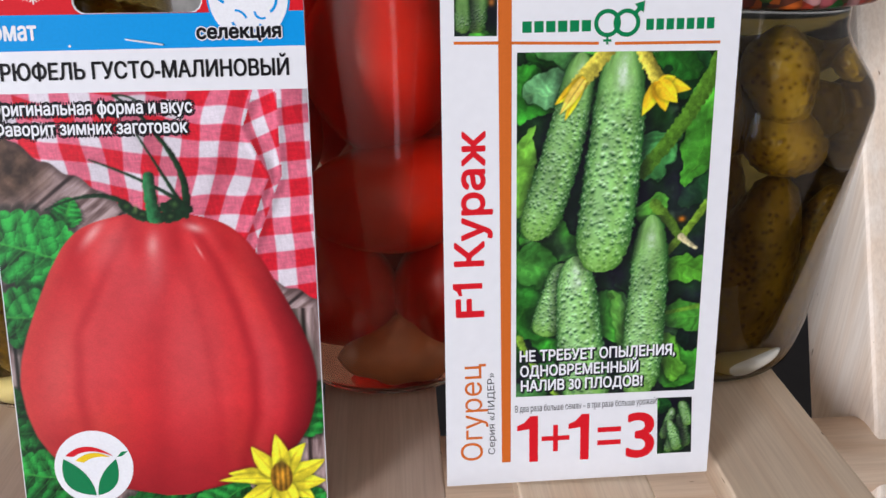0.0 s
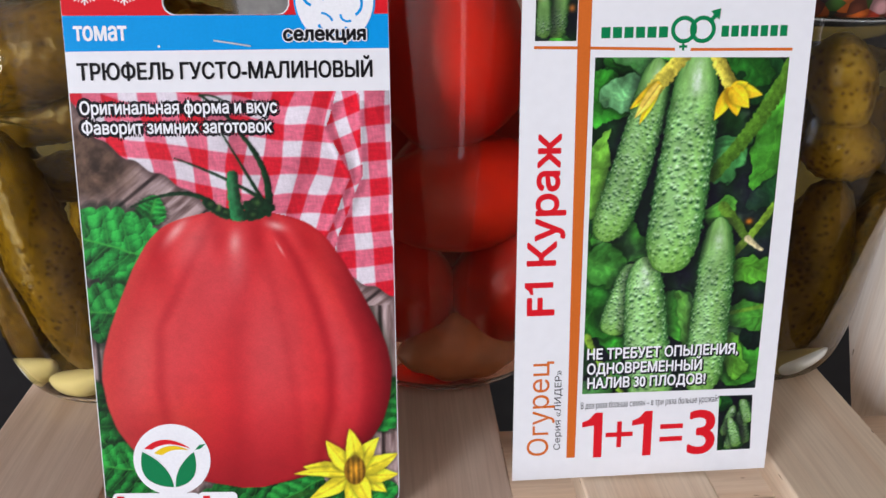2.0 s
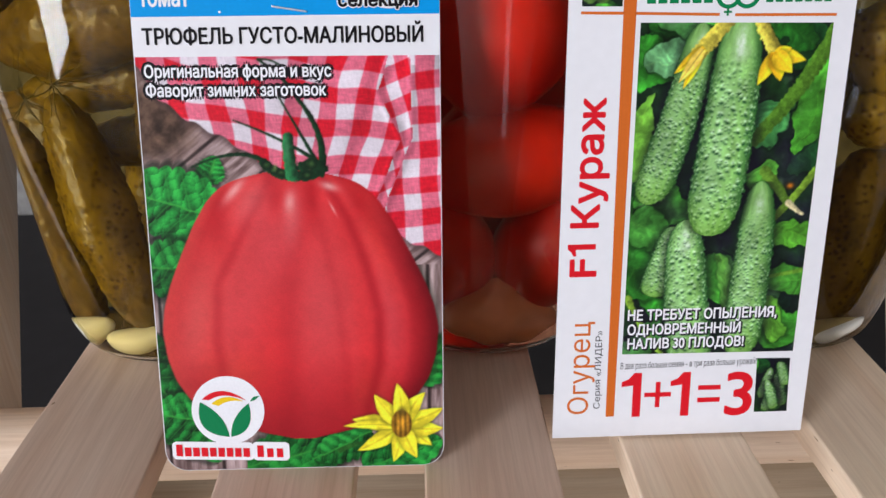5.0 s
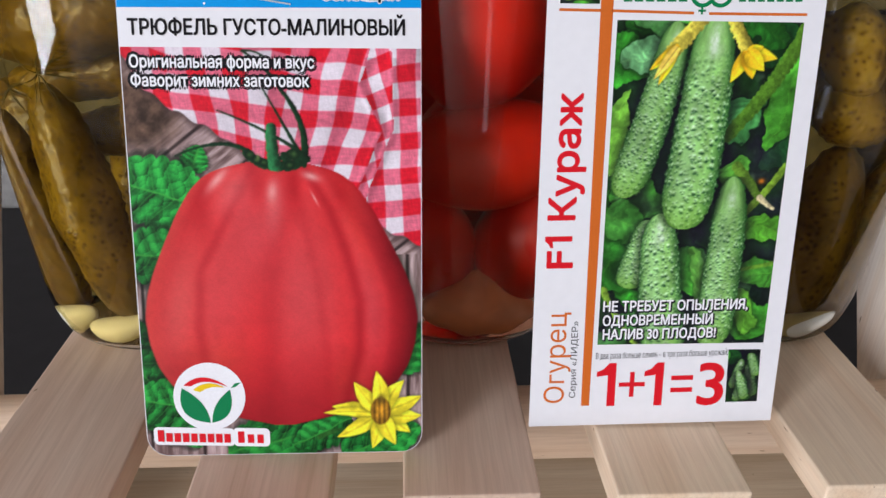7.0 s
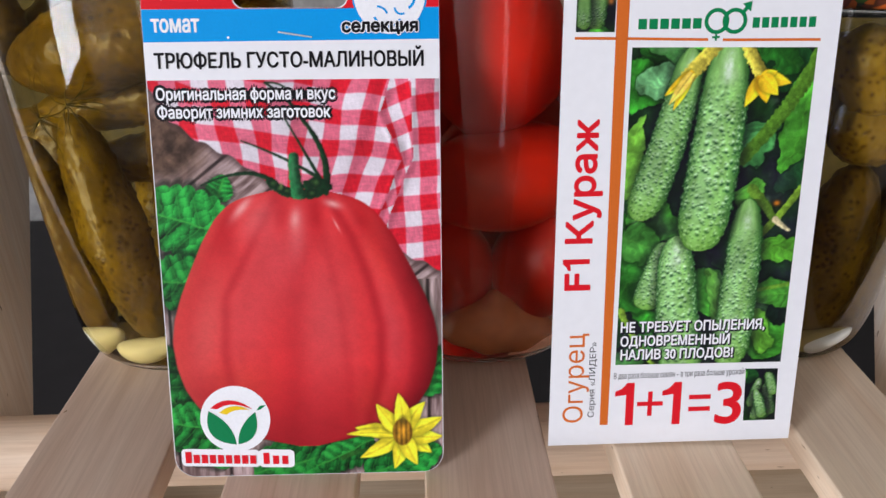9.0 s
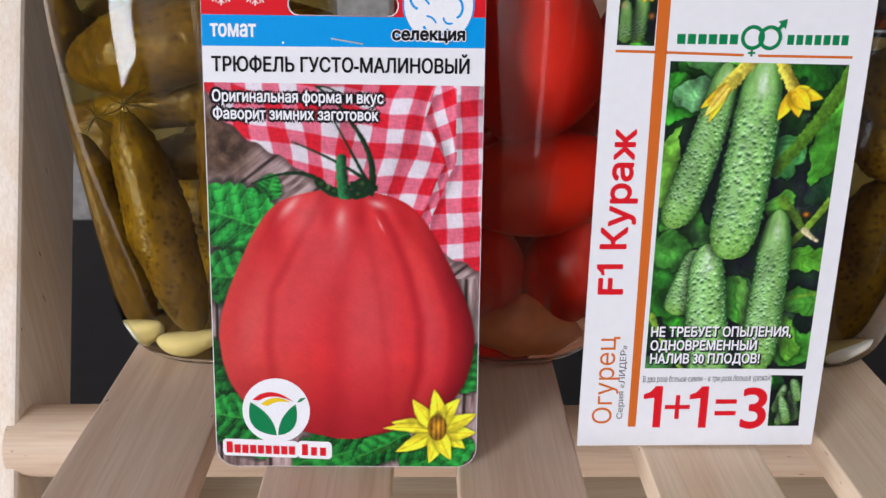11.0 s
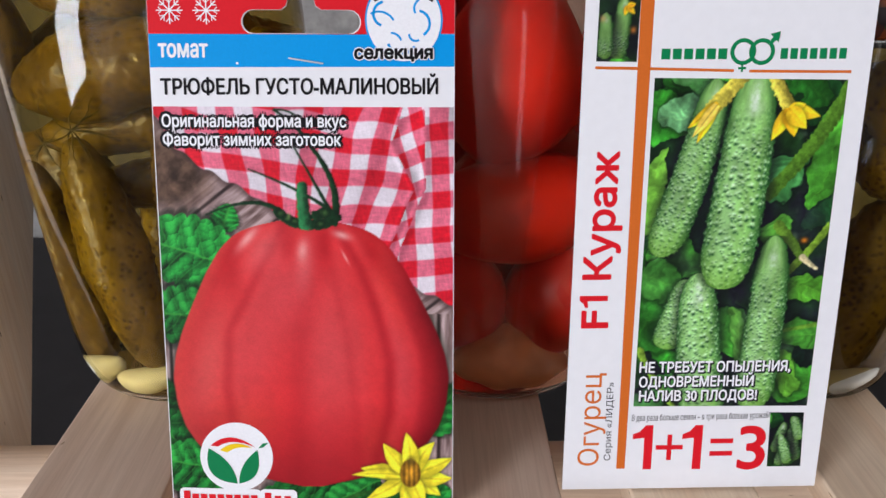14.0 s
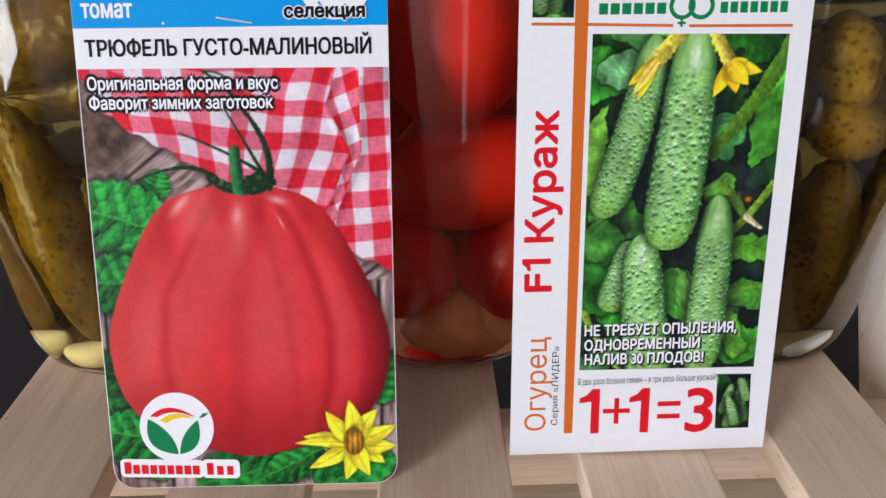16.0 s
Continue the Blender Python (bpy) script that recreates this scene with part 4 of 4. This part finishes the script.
def cucumber(img, x, y, p0, p1, radius, bend, seed, tint=1.0, smooth_top=0.16, pale=0.0):
    """A ridged, warty cucumber hanging from p0 to p1."""
    p0, p1 = np.array(p0, float), np.array(p1, float)
    length = np.hypot(*(p1 - p0))
    d = (p1 - p0) / length
    t = ((x - p0[0]) * d[0] + (y - p0[1]) * d[1]) / length
    tc = np.clip(t, 0, 1)
    w = (x - p0[0]) * -d[1] + (y - p0[1]) * d[0] - bend * 4 * tc * (1 - tc)
    r = radius * np.clip(1 - np.abs(2 * tc - 1) ** 7, 0, 1) ** 0.5 * (0.70 + 0.45 * tc ** 0.7 - 0.14 * tc ** 3)
    s = w / np.maximum(r, 0.05)
    body = step(r - np.abs(w) + 1.3 * (fbm(x, y, 0.9, seed, 2) - 0.5), 0.45) * ((t > 0) & (t < 1))
    sc = np.clip(s, -0.99, 0.99)
    round_ = np.sqrt(1 - sc * sc)
    edge = step(tc - smooth_top, 0.2)
    col = blend((0.08, 0.22, 0.09), (0.50, 0.70, 0.38), round_ * 1.35 - 0.15)
    col = blend(col, (0.58, 0.76, 0.52), np.exp(-((s + 0.30) / 0.36) ** 2) * (0.42 + pale) * edge)
    col = blend(col, (0.14, 0.34, 0.13), np.clip((s - 0.45) / 0.55, 0, 1) * 0.5)
    along, around = tc * length, np.arcsin(sc) * radius
    for size_, k, sd in ((max(0.75, radius * 0.36), 1.0, seed), (max(0.5, radius * 0.20), 0.6, seed + 40)):
        dd, bx, by = cells(along + 1.1 * fbm(x, y, 2.0, sd, 2), around, size_, sd, 1.0)
        pick = np.clip(0.1 + 1.7 * fbm(along, around, 3.0, sd + 1, 2), 0, 1)
        col = blend(col, (0.08, 0.24, 0.13), np.exp(-((bx - 0.20) / 0.15) ** 2 - (by / 0.26) ** 2) * 1.0 * k * pick * edge)
        col = blend(col, (0.76, 0.88, 0.72), np.exp(-((bx + 0.16) / 0.15) ** 2 - ((by + 0.05) / 0.26) ** 2) * 0.95 * k * pick * edge * (0.4 + 0.6 * round_))
    col = col * (0.80 + 0.56 * fbm(along * 0.5, around, 2.6, seed + 3))[..., None]
    col = blend(col, (0.44, 0.66, 0.22), np.clip((tc - 0.80) / 0.2, 0, 1) * 0.6)
    col = blend(col, (0.90, 0.96, 0.90), np.exp(-((s - 0.05) / 0.30) ** 2 - ((tc - 0.13) / 0.07) ** 2) * 1.3 * step(0.3, 1) * np.clip(fbm(x, y, 2.0, seed + 6) * 1.8 - 0.2, 0, 1))
    over(img, (0.05, 0.04, 0.08), step(r + 1.5 - np.abs(w - 0.5), 3.0) * ((t > 0) & (t < 1)) * 0.6)
    over(img, np.clip(col * tint, 0, 1), body)


def thicket(x, y, seed, count, size, x0, x1, y0, y1):
    """Broad leaves, lit and shaded, behind the fruit."""
    img = np.zeros(x.shape + (3,))
    img[:] = blend((0.09, 0.08, 0.14), (0.10, 0.22, 0.10), fbm(x, y, 8, seed) * 1.8 - 0.4)
    rng = random.Random(seed)
    for k in range(count):
        g = rng.choice(((0.12, 0.34, 0.11), (0.16, 0.44, 0.13), (0.25, 0.56, 0.18), (0.10, 0.28, 0.13), (0.30, 0.58, 0.28), (0.08, 0.20, 0.12)))
        leaf(img, x, y, rng.uniform(x0 - 5, x1 + 5), rng.uniform(y0 - 5, y1 + 5), rng.uniform(0, 360), size * rng.uniform(0.7, 1.5), size * rng.uniform(0.3, 0.6), np.array(g), seed + k, 0.10, 0.06, 0.3)
    return img * (0.62 + 0.9 * fbm(x, y, 4, seed + 90))[..., None]


def cucumber_picture(x, y):
    fruit_x, fruit_y = x, y
    x, y = x + 9 * (fbm(fruit_x, fruit_y, 9, 55, 4) - 0.5), y + 9 * (fbm(fruit_x, fruit_y, 9, 57, 4) - 0.5)
    img = thicket(x, y, 11, 34, 15, 21, 75, 27, 126)
    shade = np.array([0.12, 0.10, 0.17])
    for cx, cy, rx, ry, k in ((51, 64, 6, 9, 0.95), (38, 103, 3.5, 12, 0.9), (56.5, 86, 2.5, 9, 0.9), (68, 90, 6, 6, 0.8), (33, 72, 7, 4, 0.7), (70, 48, 7, 6, 0.75), (22, 36, 3, 9, 0.7)):
        over(img, shade * (0.7 + 0.5 * fbm(x, y, 4, 66))[..., None], np.exp(-((x - cx) / rx) ** 2 - ((y - cy) / ry) ** 2) * k)
    for k, (cx, cy, ang, ln, wd, c) in enumerate(((36, 117, 195, 14, 6, (0.36, 0.58, 0.38)), (18, 80, 75, 26, 6.5, (0.40, 0.64, 0.22)), (77, 118, 255, 30, 8, (0.26, 0.55, 0.17)), (78, 49, 172, 17, 4.5, (0.28, 0.58, 0.20)), (60, 33, 20, 18, 7, (0.22, 0.50, 0.16)), (36, 64, 222, 26, 11, (0.16, 0.42, 0.14)), (22, 70, -30, 14, 6, (0.22, 0.46, 0.18)), (62, 104, 250, 14, 5, (0.24, 0.50, 0.26)), (62, 88, 262, 12, 4.5, (0.30, 0.56, 0.20)), (64, 66, -10, 13, 5, (0.32, 0.60, 0.18)), (52, 40, 100, 18, 3, (0.34, 0.58, 0.24)), (62, 46, 285, 16, 5, (0.36, 0.62, 0.20)))):
        leaf(img, x, y, cx, cy, ang, ln, wd, np.array(c), 71 + k, 0.10, 0.04, 0.35)
    x, y = fruit_x, fruit_y
    img[:] = np.clip(img * (0.45 + 1.15 * fbm(x, y, 6, 58, 5))[..., None], 0, 1)
    over(img, (0.62, 0.80, 0.60), np.clip(fbm(x, y, 5, 59, 3) * 3 - 2.05, 0, 1) * 0.5)
    stroke(img, x, y, (77, 124), (70, 108), (56, 93), 2.2, 2.0, (0.32, 0.50, 0.15))
    stroke(img, x, y, (75, 84), (70, 76), (62, 68), 1.1, 1.1, (0.48, 0.64, 0.20))
    stroke(img, x, y, (76, 54), (70, 53), (60, 51), 0.7, 0.5, (0.42, 0.62, 0.20))
    stroke(img, x, y, (22, 46), (25, 38), (33, 28), 1.1, 0.8, (0.50, 0.66, 0.22))
    stroke(img, x, y, (60, 84), (64, 80), (67.5, 74.5), 1.7, 1.2, (0.38, 0.54, 0.18))
    stroke(img, x, y, (68.0, 74.5), (70, 72.5), (72.5, 71), 1.0, 0.5, (0.85, 0.80, 0.62))
    over(img, (0.85, 0.50, 0.14), np.exp(-((x - 68) / 1.0) ** 2 - ((y - 79.5) / 0.8) ** 2))
    cucumber(img, x, y, (35.0, 68), (28.8, 46.6), 4.7, 0.4, 5, 1.05, 0.05, 0.0)
    cucumber(img, x, y, (38.0, 70), (42.6, 22), 7.0, -0.8, 6, 1.05, 0.05, 0.2)
    cucumber(img, x, y, (59.6, 81.0), (57.0, 26), 6.1, 0.4, 7, 1.0, 0.24, 0.2)
    cucumber(img, x, y, (39.5, 125.5), (25.6, 75.0), 5.7, 1.6, 8, 0.98, 0.24, 0.1)
    cucumber(img, x, y, (50.5, 128), (44.6, 65.0), 8.0, 0.7, 9, 1.04, 0.24, 0.15)
    Y = (0.98, 0.80, 0.16)
    stroke(img, x, y, (46.5, 127), (43, 122), (38.2, 117.2), 2.0, 2.2, (0.84, 0.78, 0.30), 0.7)
    for k, (p, q, w) in enumerate((((40.0, 118.6), (31.8, 112.0), 1.9), ((39.0, 117.6), (34.6, 107.8), 1.7), ((39.6, 118.4), (33.2, 109.4), 1.7))):
        petal(img, x, y, p, q, w, (0.98, 0.84, 0.36) if k == 2 else Y, 61 + k)
    stroke(img, x, y, (54.5, 127), (56.6, 122), (60.2, 117), 1.7, 2.0, (0.84, 0.78, 0.30), 0.7)
    for k, (p, q, w) in enumerate((((60, 117), (55.6, 108.4), 2.3), ((60, 117), (68.8, 115.0), 2.4), ((60, 117), (64.4, 118.4), 1.6), ((60, 117.4), (62.0, 109.4), 2.8), ((60, 117), (65.2, 111.6), 2.8))):
        petal(img, x, y, p, q, w, Y if k != 3 else (0.93, 0.70, 0.12), 66 + k, 0.0, 0.08)
    return img


def small_cucumbers(x, y):
    img = thicket(x, y, 31, 16, 6, 4, 17, 129, 150)
    cucumber(img, x, y, (12.6, 147), (10.6, 131), 2.6, 0.3, 21, 0.85, 0.6)
    cucumber(img, x, y, (7.6, 143), (7.4, 131), 2.2, 0.2, 22, 0.75, 0.6)
    for q in ((12.6, 142.2), (15.4, 142.6), (15.6, 145.2)):
        petal(img, x, y, (13.4, 144.8), q, 0.9, (0.98, 0.72, 0.14), 23)
    over(img, (0.86, 0.50, 0.20), np.exp(-((x - 15.2) / 0.8) ** 2 - ((y - 138.5) / 0.9) ** 2) * 0.8)
    over(img, (0.80, 0.62, 0.42), np.exp(-((x - 6.8) / 0.9) ** 2 - ((y - 141.5) / 0.9) ** 2) * 0.7)
    return img


def cucumber_heap(x, y):
    img = thicket(x, y, 41, 12, 5, 63, 75, 6, 26)
    for k, (a, b) in enumerate((((68, 22), (65.5, 12)), ((70, 20), (72.5, 9)), ((69, 16), (67, 7.5)), ((70.5, 24), (73, 16)), ((67, 18), (70, 8)))):
        cucumber(img, x, y, a, b, 1.7, 0.2, 51 + k, 0.9, 0.1, 0.1)
    return img


def picture(name, painter, corners, height, parent, label, fine=0.33, corner=0.0):
    """A printed picture between four corners of its sheet (lower left, lower right, upper right, upper left)."""
    (ax, ay), (bx, by), (cx, cy), (dx, dy) = corners
    nx, ny = max(8, int((bx - ax) / fine)), max(8, int((dy - ay) / fine))
    s, t = np.meshgrid(np.linspace(0, 1, nx + 1), np.linspace(0, 1, ny + 1))
    x = (1 - t) * ((1 - s) * ax + s * bx) + t * ((1 - s) * dx + s * cx)
    y = (1 - t) * ((1 - s) * ay + s * by) + t * ((1 - s) * dy + s * cy)
    if corner:  # follow the card's rounded lower corners
        for ox in (ax + corner, bx - corner):
            out = ((x - ox) * (ox - 40) > 0) & (y < ay + corner)
            d = np.hypot(x - ox, y - ay - corner)
            f = np.where(out & (d > corner), corner / np.maximum(d, 1e-6), 1.0)
            x, y = ox + (x - ox) * f, ay + corner + (y - ay - corner) * f
    img = np.clip(painter(x, y), 0, 1)
    lin = np.where(img <= 0.04045, img / 12.92, ((img + 0.055) / 1.055) ** 2.4)
    co = np.stack([x.ravel() / 1000, y.ravel() / 1000, np.full(x.size, height)], 1)
    i = np.arange(ny)[:, None] * (nx + 1) + np.arange(nx)[None, :]
    quads = np.stack([i, i + 1, i + nx + 2, i + nx + 1], -1).reshape(-1, 4)
    me = bpy.data.meshes.new(name)
    me.from_pydata(co.tolist(), [], quads.tolist())
    layer = me.color_attributes.new("ink", "FLOAT_COLOR", "POINT")
    layer.data.foreach_set("color", np.concatenate([lin.reshape(-1, 3), np.ones((x.size, 1))], 1).astype(np.float32).ravel())
    me.materials.append(M_PICTURE)
    ob = new(name, me)
    ob.parent = parent
    return tagged(ob, label)


picture("picture", tomato_picture, ((0.25, -2.1), (83.25, -2.1), (83.3, 118.6), (0.25, 118.6)), INK, red, "printed photo of a ribbed tomato on checked cloth", 0.27, 6.3)
picture("picture", cucumber_picture, ((20.95, 28.0), (74.3, 27.5), (75.4, 124.9), (21.75, 125.8)), INK, green, "printed photo of hanging cucumbers", 0.24)
picture("small_picture", small_cucumbers, ((5.4, 130.3), (16.5, 130.1), (16.9, 152), (5.8, 152)), INK, green, "small printed photo of cucumbers", 0.3)
picture("small_picture", cucumber_heap, ((63.9, 7.0), (74.4, 7.0), (73.7, 25.2), (63.3, 25.4)), INK, green, "small printed photo of a cucumber heap", 0.3)


# ---- print on the tomato packet ----
def shape(name, loops, material, parent, layer=1, label=""):
    return part(name, flat([mm(l) for l in loops], INK * layer), material, parent, label)


def words(name, body, x0, x1, y0, cap, material, parent, layer=1, swell=0.0, turn=0, tilt=0.0, label=""):
    return part(name, lettering(body, x0, x1, y0, cap, INK * layer, swell, turn, tilt), material, parent, label)


hole_r = euro_hole(41.6, 141.4, 16.0, 6.2, 3.6, 150.0)
hole_edge = [(41.6 + (a - 41.6) * 1.02, 143.5 + (b - 143.5) * 1.05) for a, b in hole_r]
shape("header_band", [[(0.1, 138.05), (83.4, 138.35), (83.4, 153.5)] + circle(77, 153.4, 6.4, 8, None, 0, 90) + circle(6.5, 153.4, 6.4, 8, None, 90, 180), hole_edge], M_INK_RED, red, 1, "red header band")
shape("title_band", [[(0.1, 129.1), (83.4, 129.6), (83.4, 138.3), (0.1, 138.0)]], M_INK_BLUE, red, 1, "blue band")
for fx in (6.1, 16.0):
    flake = bmesh.new()
    for k in range(8):
        a = radians(45 * k)
        ca, sa = math.cos(a), math.sin(a)
        arms = [((0, 0), (3.6, 0), 0.17), ((2.0, 0), (3.0, 0.9), 0.13), ((2.0, 0), (3.0, -0.9), 0.13)]
        for (u0, v0), (u1, v1), w in arms:
            ln = math.hypot(u1 - u0, v1 - v0)
            px, py = -(v1 - v0) / ln * w, (u1 - u0) / ln * w
            pts = [(u0 + px, v0 + py), (u0 - px, v0 - py), (u1 - px, v1 - py), (u1 + px, v1 + py)]
            vs = [flake.verts.new(((fx + u * ca - v * sa) / 1000, (144.2 + u * sa + v * ca) / 1000, INK * 2 + k * 2e-6)) for u, v in pts]
            flake.faces.new(vs)
    bmesh.ops.recalc_face_normals(flake, faces=flake.faces)
    part("snowflake", flake, M_INK_WHITE, red, "white printed snowflake")
words("lettering", "томат", 2.7, 15.9, 131.9, 4.6, M_INK_WHITE, red, 2, 0.16)
shape("emblem", [circle(69.55, 141.9, 10.6, 48, 11.4)], M_INK_BLUE, red, 2, "round blue and white emblem")
shape("emblem_disc", [circle(69.55, 141.9, 10.1, 48, 10.9)], M_INK_WHITE, red, 3)
for a, b, c, d, r in ((64.5, 143.5, 100, 250, 3.2), (73.2, 141.0, -60, 80, 3.4), (69.0, 137.0, 200, 330, 4.0), (70.5, 148.0, 20, 160, 3.6)):
    shape("emblem_stroke", [arc_band(a, b, r - 0.35, r + 0.35, c, d)], M_INK_BLUE, red, 4)
for a, b, c, d, r in ((62.8, 139.5, 30, 120, 4.6), (75.0, 145.0, 120, 210, 2.6), (66.0, 135.5, 20, 90, 3.0), (72.8, 138.2, 180, 300, 1.8)):
    shape("emblem_stroke", [arc_band(a, b, r - 0.28, r + 0.28, c, d)], M_INK_BLUE, red, 4)
shape("emblem_bar", [arc_band(69.5, 132.0, 16.6, 19.0, 62, 118)], M_INK_BLACK, red, 5, "black bar in place of small lettering")
words("lettering", "селекция", 56.1, 77.3, 131.6, 3.4, M_INK_WHITE, red, 5, 0.5, 0, 0.008)
words("lettering", "селекция", 56.1, 77.3, 131.6, 3.4, M_INK_BLACK, red, 6, 0.2, 0, 0.008)
words("lettering", "ТРЮФЕЛЬ ГУСТО-МАЛИНОВЫЙ", 2.8, 78.8, 121.9, 4.15, M_INK_BLACK, red, 2, 0.13, 0, 0.0045)
for body, xa, xb, yb in (("Оригинальная форма и вкус", 2.6, 53.4, 113.1), ("Фаворит зимних заготовок", 2.7, 51.8, 108.0)):
    words("lettering", body, xa, xb, yb, 3.35, M_INK_BLACK, red, 2, 0.92)
    words("lettering", body, xa, xb, yb, 3.35, M_INK_WHITE, red, 3, 0.1)
shape("maker_mark", [circle(19.4, 16.6, 10.7, 48)], M_INK_WHITE, red, 2, "round white maker's mark")
curve_ = lambda p0, p1, p2: [((1 - t) ** 2 * p0[0] + 2 * t * (1 - t) * p1[0] + t * t * p2[0], (1 - t) ** 2 * p0[1] + 2 * t * (1 - t) * p1[1] + t * t * p2[1]) for t in (i / 10 for i in range(10))]
shape("mark_leaf", [curve_((11.3, 19.4), (8.6, 9.2), (19.4, 8.3)) + curve_((19.4, 8.3), (18.8, 15.2), (11.3, 19.4))], M_INK_GREEN, red, 3)
shape("mark_leaf", [curve_((25.6, 18.8), (27.6, 9.4), (19.9, 8.3)) + curve_((19.9, 8.3), (19.9, 14.6), (25.6, 18.8))], M_INK_GREEN, red, 3)
shape("mark_leaf", [[(25.9, 19.3), (27.2, 20.8), (29.0, 21.0), (27.4, 19.6)]], M_INK_GREEN, red, 3)
shape("mark_arc", [curve_((11.9, 20.2), (17.5, 25.6), (25.0, 19.6)) + curve_((25.0, 19.6), (17.5, 23.2), (13.2, 19.2))], M_INK_RED, red, 3)
shape("mark_arc", [curve_((14.6, 18.8), (19.0, 22.6), (24.0, 19.4)) + curve_((24.0, 19.4), (19.0, 20.4), (16.2, 17.6))], M_INK_YELLOW, red, 4)
slope = lambda xs, ys: [(u, v - u * 0.035) for u, v in zip(xs, ys)]
for xa, xb, top in ((2.2, 26.4, 7.3), (26.0, 37.0, 7.5)):
    shape("name_backing", [[(u, v - u * 0.035) for u, v in round_rect(xa, xb, 1.6, top, 1.4)]], M_INK_WHITE, red, 3 if xa < 10 else 4, "white backing of the maker's name")
for k in range(12):
    xa = 3.4 + 2.48 * k if k < 9 else 27.4 + 2.9 * (k - 9)
    wide, top = (1.9, 6.4 if k in (0, 9) else 5.5)
    shape("name_bar", [slope((xa, xa + wide, xa + wide, xa), (2.7, 2.7, top, top))], M_INK_RED, red, 5, "red bar in place of the maker's name")
staple = box(-0.0048, 0.0048, -0.00022, 0.00022, 0.0, 0.0004, 0.0001)
bmesh.ops.transform(staple, matrix=pose(0.0427, 0.13097, INK, 0, 0, -8.8), verts=staple.verts)
part("staple", staple, M_STEEL, red, "thin steel staple")
shape("pinhole", [circle(23.9, 130.3, 0.35, 10)], M_INK_WHITE, red, 2)

# ---- print on the cucumber packet ----
shape("orange_bar", [[(16.65, 7.0), (19.25, 7.0), (20.7, 163), (16.9, 163)]], M_INK_ORANGE, green, 1, "orange vertical bar")
shape("orange_line", [[(5.2, 128.25), (17.1, 127.95), (17.1, 128.75), (5.2, 129.0)]], M_INK_ORANGE, green, 1)
shape("orange_line", [[(19.9, 127.9), (43.4, 127.2), (43.4, 127.95), (19.9, 128.65)]], M_INK_ORANGE, green, 1)
shape("orange_line", [[(47.7, 127.05), (76.0, 126.65), (76.0, 127.4), (47.7, 127.8)]], M_INK_ORANGE, green, 1)
words("lettering", "F", 53.6, 58.6, 11.8, 8.0, M_INK_RED, green, 1, 0.28, 90)
part("lettering", figure_one(11.6, 62.6, 8.3, INK, 0.35, 90), M_INK_RED, green)
words("lettering", "Кураж", 68.6, 105.6, 12.0, 7.9, M_INK_RED, green, 1, 0.28, 90, -0.025)
words("lettering", "Огурец", 8.2, 39.0, 10.9, 6.4, M_INK_ORANGE, green, 1, 0.0, 90)
words("lettering", "Серия «ЛИДЕР»", 9.9, 36.0, 14.6, 2.0, M_INK_NAVY, green, 1, 0.0, 90)
for px in (26.2, 41.6):
    part("lettering", figure_one(px, 6.7 - (px - 22) * 0.012, 15.0, INK, 0.3), M_INK_RED, green)
words("lettering", "+", 28.6, 37.0, 7.6, 13.2, M_INK_RED, green, 1, 0.0)
words("lettering", "=", 45.5, 52.6, 7.0, 14.0, M_INK_RED, green, 1, 0.0)
words("lettering", "3", 54.6, 62.6, 6.5, 14.8, M_INK_RED, green, 1, 0.34)
words("lettering", "В два раза больше семян – в три раза больше урожай!", 20.7, 63.2, 23.1, 2.1, M_INK_NAVY, green, 1, 0.0, 0, 0.01)
for body, xa, xb, yb in (("НЕ ТРЕБУЕТ ОПЫЛЕНИЯ,", 22.2, 67.8, 39.1), ("ОДНОВРЕМЕННЫЙ", 22.3, 57.0, 34.4), ("НАЛИВ 30 ПЛОДОВ!", 22.5, 58.4, 29.8)):
    words("lettering", body, xa + 0.3, xb + 0.3, yb - 0.3, 3.3, M_INK_NAVY, green, 2, 0.4)
    words("lettering", body, xa, xb, yb, 3.3, M_INK_WHITE, green, 3, 0.11)
for x0_, count, pitch in ((23.2, 6, 3.12), (55.9, 7, 2.70)):
    for k in range(count):
        xa, ya = x0_ + pitch * k, 130.45 - 0.004 * (x0_ - 23 + pitch * k)
        shape("name_bar", [rect(xa, xa + pitch - 0.7, ya + 0.25, ya + 3.1)], M_INK_GREEN, green, 1, "green bar in place of the maker's name")
for cx, cy in ((45.6, 132.6), (50.7, 132.55)):
    shape("mark_ring", [circle(cx, cy, 3.55, 40), circle(cx, cy, 2.45, 40)], M_INK_GREEN, green, 1 if cx < 48 else 2, "green ring of the maker's mark")
shape("mark_arrow", [[(52.6, 135.3), (53.3, 134.6), (54.3, 135.6), (55.0, 135.0), (55.3, 137.9), (52.6, 137.2), (53.4, 136.4)]], M_INK_GREEN, green, 3)
shape("mark_cross", [[(45.3, 129.3), (45.9, 129.3), (45.9, 128.5), (46.7, 128.5), (46.7, 127.9), (45.9, 127.9), (45.9, 127.2), (45.3, 127.2), (45.3, 127.9), (44.5, 127.9), (44.5, 128.5), (45.3, 128.5)]], M_INK_GREEN, green, 2)
